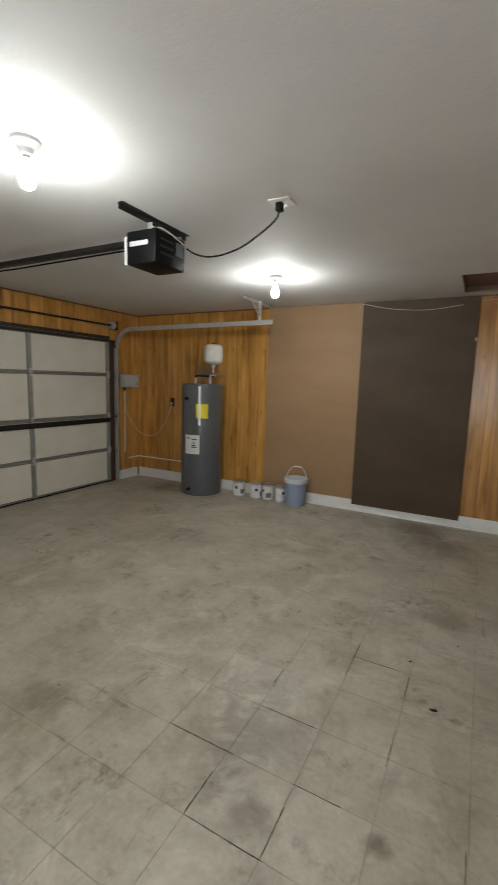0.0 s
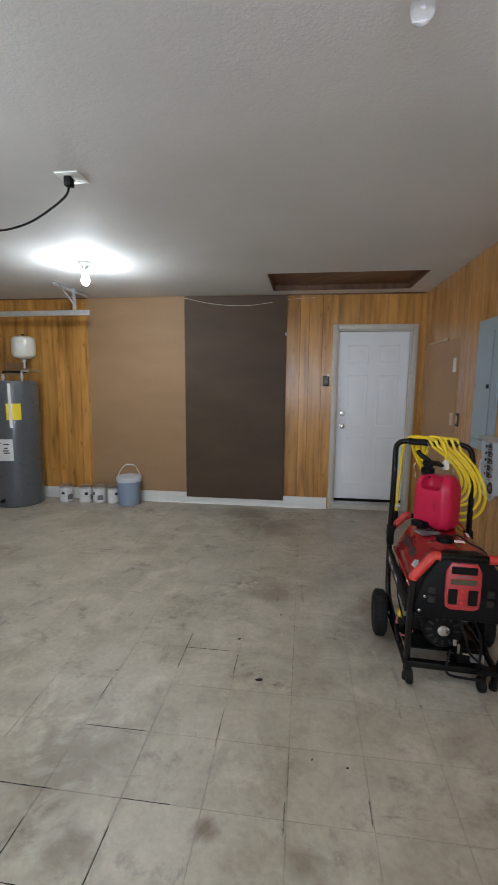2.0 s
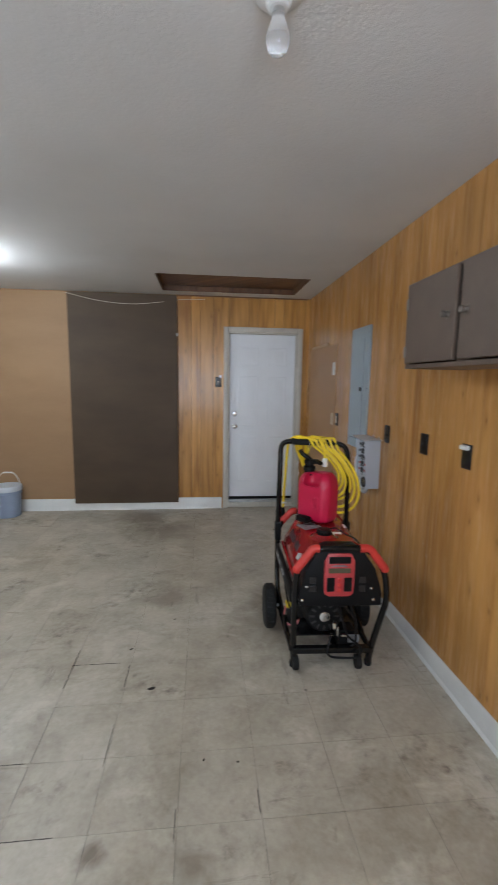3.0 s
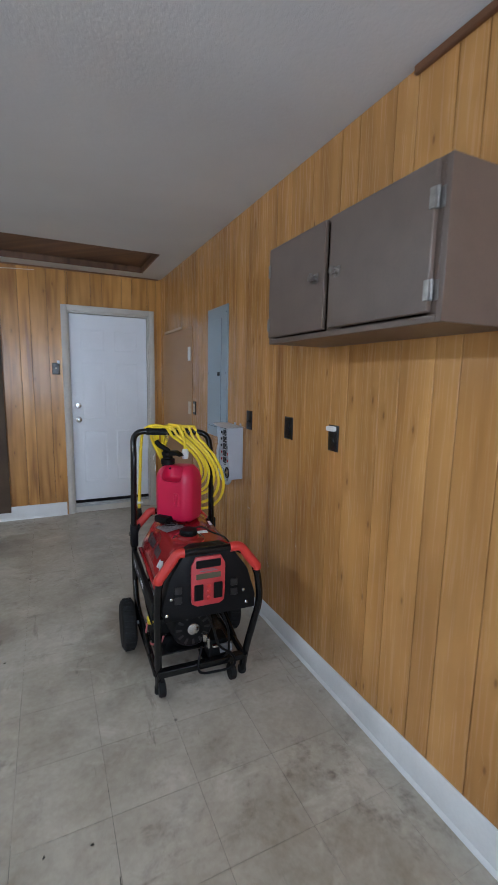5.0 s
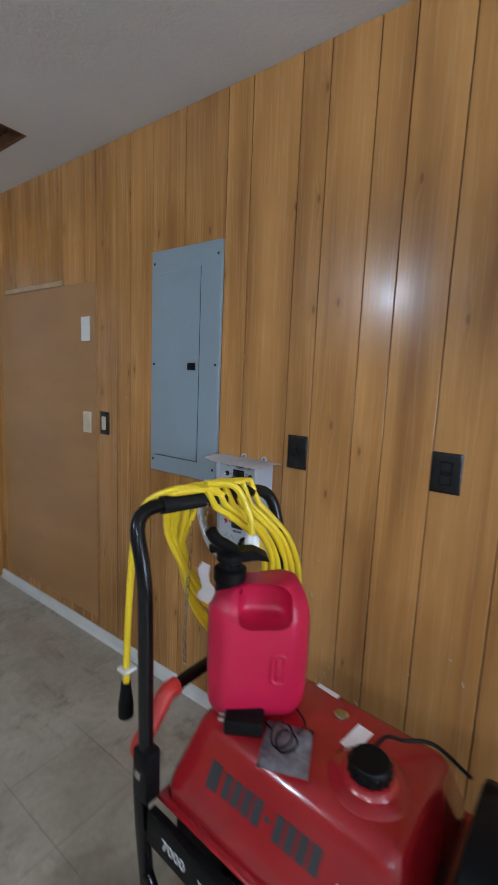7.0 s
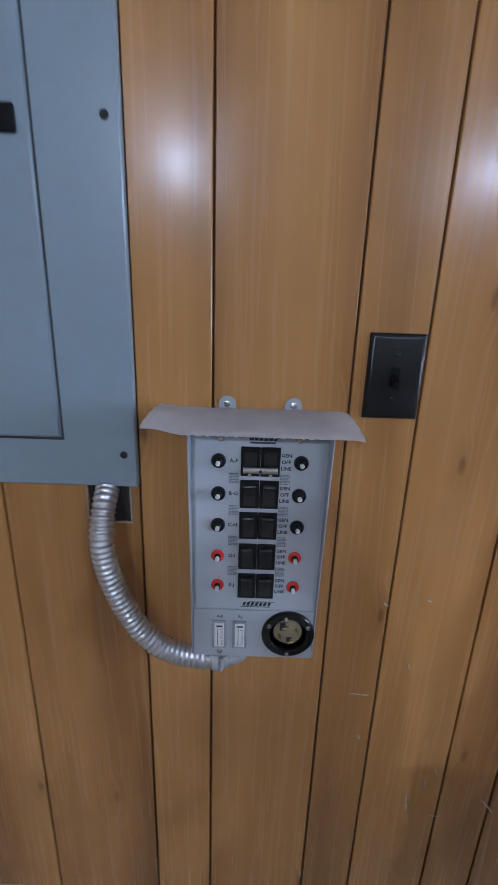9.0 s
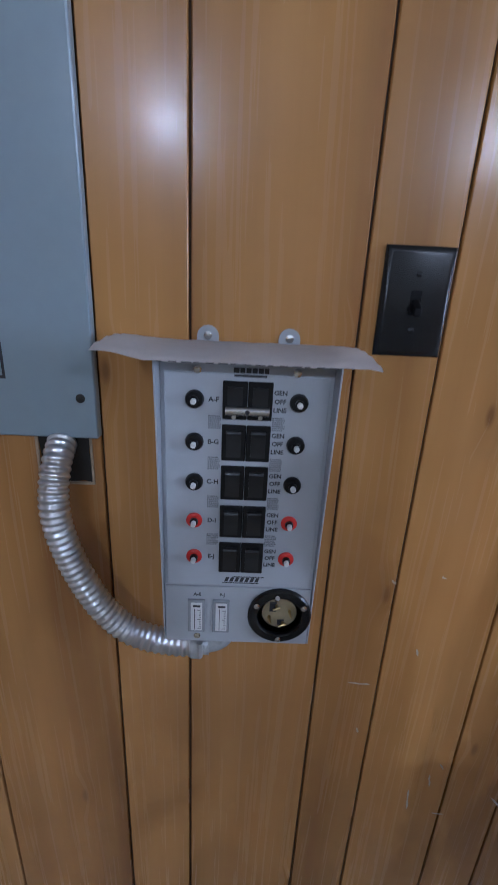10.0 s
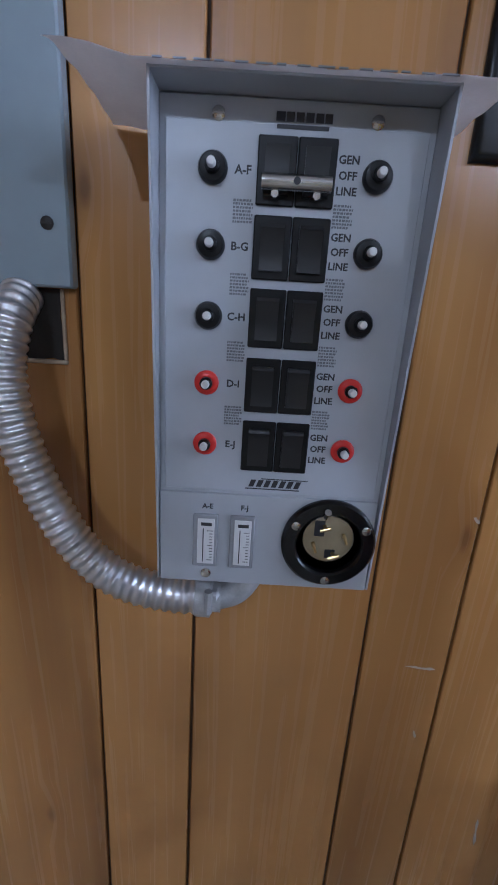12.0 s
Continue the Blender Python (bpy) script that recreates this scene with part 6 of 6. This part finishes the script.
# trigger wing towards the handle, lever and nozzle away from it
prism(bm, [(0.0, 0.318), (0.016, 0.334), (0.05, 0.336), (0.078, 0.322), (0.084, 0.312), (0.06, 0.316), (0.03, 0.312)], -0.014, 0.014)
for v in bm.verts[-14:]:
    v.co = Vector((v.co.y * 1.3, 0.066 - v.co.x, v.co.z))
tube(bm, rounded([(0.0, 0.055, 0.33), (-0.012, 0.07, 0.345), (-0.03, 0.095, 0.365), (-0.035, 0.105, 0.385)], 0.015), 0.0125, 10, None)
tube(bm, rounded([(0.0, 0.06, 0.32), (0.02, 0.085, 0.33), (0.03, 0.10, 0.322)], 0.015), 0.011, 10)
part("spout", bm, BLACK, can, "black spout with trigger")
bm = bmesh.new()
tag_pts = [(-0.036 - 0.010 * math.sin(k * 0.7), 0.112 + 0.006 * math.sin(k * 1.3), 0.318 - 0.014 * k, 0.012 + 0.006 * min(k, 3) / 3 + 0.003 * (k % 2)) for k in range(7)]
cols_ = [[bm.verts.new((x - w_ * 0.75, y - w_ * 0.66, z)) for x, y, z, w_ in tag_pts], [bm.verts.new((x + w_ * 0.75, y + w_ * 0.66, z)) for x, y, z, w_ in tag_pts]]
for k in range(6):
    bm.faces.new((cols_[0][k], cols_[1][k], cols_[1][k + 1], cols_[0][k + 1]))
bmesh.ops.solidify(bm, geom=bm.faces[:], thickness=0.0008)
part("tag", bm, PAPER, can, "white crumpled hang tag")

bag = thing("parts_bag", (0, 0, 0), 0, "clear bag with papers and black cable on the fuel tank", "plastic bag")
bag.matrix_basis = on_gen(-0.075, 0.06, 0.676, 25)
bm = bmesh.new()
random.seed(4)
nx, ny = 10, 8
pts = [[bm.verts.new((-0.06 + 0.12 * i / nx, -0.05 + 0.10 * j / ny, 0.003 + (random.random() * 0.012 if 0 < i < nx and 0 < j < ny else 0.0))) for i in range(nx + 1)] for j in range(ny + 1)]
for j in range(ny):
    for i in range(nx):
        bm.faces.new((pts[j][i], pts[j][i + 1], pts[j + 1][i + 1], pts[j + 1][i]))
bmesh.ops.solidify(bm, geom=bm.faces[:], thickness=0.002)
part("sheet", bm, plain("cloudy_plastic", (0.36, 0.35, 0.37), 0.22, vary=0.6, scale=40), bag)
for k in range(2):
    part("cable_loop", tube(bmesh.new(), [(0.028 * math.cos(a) * (1 + 0.25 * k) + 0.01 * k, 0.022 * math.sin(a) + 0.012 * k, 0.018 + 0.004 * k + 0.003 * math.sin(2 * a)) for a in [2 * math.pi * q / 20 for q in range(20)]], 0.0022, 6), BLACK, bag)
part("loose_wire", tube(bmesh.new(), smooth_path([(0.03, -0.02, 0.016), (0.07, -0.03, 0.008), (0.11, 0.0, 0.012), (0.15, 0.03, 0.006)]), 0.002, 6), BLACK, bag)
adapter = thing("power_adapter", (0, 0, 0), 0, "black charger block lying on the fuel tank", "power adapter")
adapter.matrix_basis = on_gen(-0.085, 0.165, 0.676, 35)
part("case", bevel_all(boxes(((-0.034, -0.042, 0.0), (0.034, 0.042, 0.034))), 0.006, 2), BLACK, adapter)
part("prong", boxes(((-0.01, 0.042, 0.012), (-0.006, 0.056, 0.02)), ((0.006, 0.042, 0.012), (0.01, 0.056, 0.02))), CHROME, adapter)
part("cable", tube(bmesh.new(), smooth_path([(0.0, -0.042, 0.014), (-0.02, -0.07, 0.004), (-0.05, -0.09, -0.016), (-0.07, -0.13, -0.05)]), 0.0022, 6), BLACK, adapter)

hose = thing("extension_cord", (0, 0, 0), 0, "coiled yellow extension cord draped over the generator handle", "extension cord")
hose.matrix_basis = on_gen(0, 0, 0)
random.seed(11)
CR = 0.0086
top_z = 1.13 + 0.0205 + CR + 0.001
for k in range(6):
    cx, ax = 0.062 + 0.015 * k + random.uniform(-0.008, 0.008), 0.105 + 0.010 * k + random.uniform(-0.010, 0.010)
    drop = 0.32 + 0.030 * k + random.uniform(-0.02, 0.02)
    lean = 0.045 + 0.012 * k
    px = -0.105 + 0.029 * k
    pts = []
    for q in range(41):
        a = 2 * math.pi * q / 40 + math.pi / 2
        f = 0.5 * (1 - math.sin(a))
        x = px * (1 - f) ** 2 + (cx + 0.03 * f) * (1 - (1 - f) ** 2) + ax * math.cos(a) * (0.55 + 0.45 * math.sqrt(f))
        y = 0.375 + (-0.062 - 0.004 * k) * math.cos(a) * (0.35 + 0.65 * min(1.0, f * 3)) - lean * f * 0.4
        z = top_z + (0.004 * (k % 2)) - drop * f
        near = abs(y - 0.375)
        if near < 0.03 and f < 0.25:
            z = max(z, top_z)
        pts.append((x, y, z))
    part("cord_loop", tube(bmesh.new(), pts, CR, 9), YELLOW, hose)
part("cord_tail", tube(bmesh.new(), smooth_path([(0.02, 0.345, top_z - 0.02), (-0.06, 0.365, top_z + 0.004), (-0.115, 0.385, top_z + 0.004), (-0.148, 0.43, 1.13), (-0.158, 0.46, 1.05), (-0.164, 0.472, 0.9), (-0.17, 0.474, 0.76), (-0.174, 0.472, 0.64)], 10), CR, 9), YELLOW, hose)
part("cord_tail", tube(bmesh.new(), smooth_path([(-0.02, 0.36, top_z + 0.012), (0.03, 0.315, top_z + 0.002), (0.05, 0.285, 1.10), (0.055, 0.275, 1.04)], 10), CR, 9), YELLOW, hose)
part("connector", lathe(bmesh.new(), [(0.012, 0.0), (0.018, -0.01), (0.02, -0.04), (0.016, -0.055)], (0.055, 0.275, 1.045), seg=16), WHITEPL, hose, "white plug end")
part("cord_end", lathe(bmesh.new(), [(0.012, 0.03), (0.015, 0.0), (0.019, -0.03), (0.019, -0.06), (0.014, -0.065)], (-0.174, 0.472, 0.64), seg=16), BLACK, hose, "black plug end")
part("cable_tie", boxes(((-0.19, 0.455, 0.70), (-0.152, 0.49, 0.71), 0.003)), WHITEPL, hose)

chain = thing("lock_chain", (0, 0, 0), 0, "thin metal chain hanging over the generator handle bar", "chain")
chain.matrix_basis = on_gen(-0.03, 0.402, 1.145)
bm = bmesh.new()
hang = smooth_path([(0.0, -0.05, -0.06), (0.0, -0.048, -0.01), (0.0, -0.027, 0.0115), (0.0, 0.0, -0.002), (0.004, 0.008, -0.06), (0.008, 0.01, -0.16), (0.0, 0.012, -0.28), (-0.006, 0.012, -0.40), (-0.002, 0.012, -0.47)], 5)
for k, (p, q) in enumerate(zip(hang, hang[1:])):
    d = (q - p).normalized()
    u_, v_ = frame_axes(d)[:2]
    side = (u_ if k % 2 else v_) * 0.0042
    ln = (q - p) * 0.62
    m_ = (p + q) / 2
    loop = [m_ - ln, m_ - ln * 0.8 + side, m_ + ln * 0.8 + side, m_ + ln, m_ + ln * 0.8 - side, m_ - ln * 0.8 - side, m_ - ln]
    part("link", tube(bmesh.new(), loop, 0.0013, 5), CHROME, chain)

# ---- marks and litter on the floor ----
for x, y, s_, turn in ((0.344, 2.729, 0.028, 10), (0.194, 3.058, 0.014, 40), (0.737, 2.279, 0.008, 0), (0.60, 2.30, 0.008, 50), (0.42, 3.35, 0.009, 20)):
    bm = bmesh.new()
    out = [(s_ * (0.6 + 0.5 * ((k * 7) % 5) / 5) * math.cos(k * 0.7), s_ * 0.45 * (0.6 + 0.5 * ((k * 3) % 4) / 4) * math.sin(k * 0.7)) for k in range(9)]
    a = [bm.verts.new((p, q, 0.0)) for p, q in out]
    b = [bm.verts.new((p * 0.7, q * 0.7, 0.004)) for p, q in out]
    bm.faces.new(b)
    bm.faces.new(a[::-1])
    for k in range(9):
        bm.faces.new((a[k], a[(k + 1) % 9], b[(k + 1) % 9], b[k]))
    solid("leaf_scrap", bm, HOLE_SHADE_DIRT, "small dark scrap of dirt on the floor tiles", "debris", "", (x, y, Z0 + 0.0012), turn)

# tile joints worn open and filled with dirt
DIRT = plain("joint_dirt", (0.022, 0.017, 0.013), 0.9, vary=0.4, scale=60)
random.seed(21)
for x0, y0, along, length in ((-0.383, 1.747, "x", 0.31), (-0.083, 1.75, "y", 0.2), (-0.683, 2.046, "x", 0.33), (-0.09, 2.046, "x", 0.19), (-0.385, 1.75, "y", 0.19), (-0.09, 2.76, "y", 0.32), (-0.39, 2.5, "y", 0.14), (0.205, 2.3, "y", 0.22), (0.207, 2.75, "y", 0.17), (-0.38, 2.345, "x", 0.28), (-2.74, 3.54, "x", 0.16), (-2.56, 3.38, "y", 0.16), (-2.97, 2.96, "x", 0.18), (0.5, 1.99, "y", 0.12), (-0.09, 2.94, "x", 0.25), (0.80, 2.06, "y", 0.1)):
    bm = bmesh.new()
    n_ = 10
    rows_ = []
    for k in range(n_ + 1):
        wd = (0.0007 + random.random() * 0.0014) * (0.3 if k in (0, n_) else 1)
        q = length * k / n_
        j = random.uniform(-0.0006, 0.0006)
        pts_ = ((q, j - wd), (q, j + wd)) if along == "x" else ((j - wd, q), (j + wd, q))
        rows_.append([bm.verts.new((*p, 0.0)) for p in pts_] + [bm.verts.new((*p, 0.0009)) for p in pts_])
    for a, c in zip(rows_, rows_[1:]):
        bm.faces.new((a[2], c[2], c[3], a[3]))
        bm.faces.new((a[0], c[0], c[2], a[2]))
        bm.faces.new((a[1], a[3], c[3], c[1]))
    part("open_joint", bm, DIRT, floor).location = (x0, y0, Z0 + 0.0007)

# ---- floor tiles, the nearest as pieces, the rest joined ----
PX, PY = 0.2968, 0.2985
xs = [-0.086 + PX * k for k in range(-15, 8)]
ys = [2.046 + PY * k for k in range(-10, 14)]
shared = {}


def tile_mesh(w_, d_):
    key = (round(w_, 3), round(d_, 3))
    if key not in shared:
        bm = bmesh.new()
        g, t_, c = 0.0007, 0.0036, 0.0004
        lo = [(g, g), (w_ - g, g), (w_ - g, d_ - g), (g, d_ - g)]
        up = [(g + c, g + c), (w_ - g - c, g + c), (w_ - g - c, d_ - g - c), (g + c, d_ - g - c)]
        a = [bm.verts.new((x, y, 0)) for x, y in lo]
        b = [bm.verts.new((x, y, t_ - c)) for x, y in lo]
        cc = [bm.verts.new((x, y, t_)) for x, y in up]
        for p, q in ((a, b), (b, cc)):
            for k in range(4):
                bm.faces.new((p[k], p[(k + 1) % 4], q[(k + 1) % 4], q[k]))
        bm.faces.new(cc)
        me = bpy.data.meshes.new("tile")
        bm.to_mesh(me)
        bm.free()
        me.materials.append(TILE)
        shared[key] = me
    return shared[key]


random.seed(7)
rest_v, rest_f = [], []
for x in xs:
    for y in ys:
        x0, x1, y0, y1 = max(x, XL), min(x + PX, XR), max(y, YF), min(y + PY, YB)
        if x1 - x0 < 0.02 or y1 - y0 < 0.02:
            continue
        lift = random.uniform(0.0, 0.0008)
        if x0 > -2.2 and y0 > 0.4:
            ob = new("tile", tile_mesh(x1 - x0, y1 - y0))
            ob.parent = floor
            ob.location = (x0, y0, Z0 - 0.0034 + lift)
        else:
            n0 = len(rest_v)
            z = Z0 + lift
            g = 0.0007
            rest_v += [(x0 + g, y0 + g, z - 0.004), (x1 - g, y0 + g, z - 0.004), (x1 - g, y1 - g, z - 0.004), (x0 + g, y1 - g, z - 0.004), (x0 + g, y0 + g, z), (x1 - g, y0 + g, z), (x1 - g, y1 - g, z), (x0 + g, y1 - g, z)]
            rest_f += [(n0 + 4, n0 + 5, n0 + 6, n0 + 7), (n0, n0 + 1, n0 + 5, n0 + 4), (n0 + 1, n0 + 2, n0 + 6, n0 + 5), (n0 + 2, n0 + 3, n0 + 7, n0 + 6), (n0 + 3, n0, n0 + 4, n0 + 7)]
me = bpy.data.meshes.new("tiles_beyond")
me.from_pydata(rest_v, [], rest_f)
me.materials.append(TILE)
far = new("tiles_beyond", me)
far.parent = floor
tagged(far, kind="stuff")
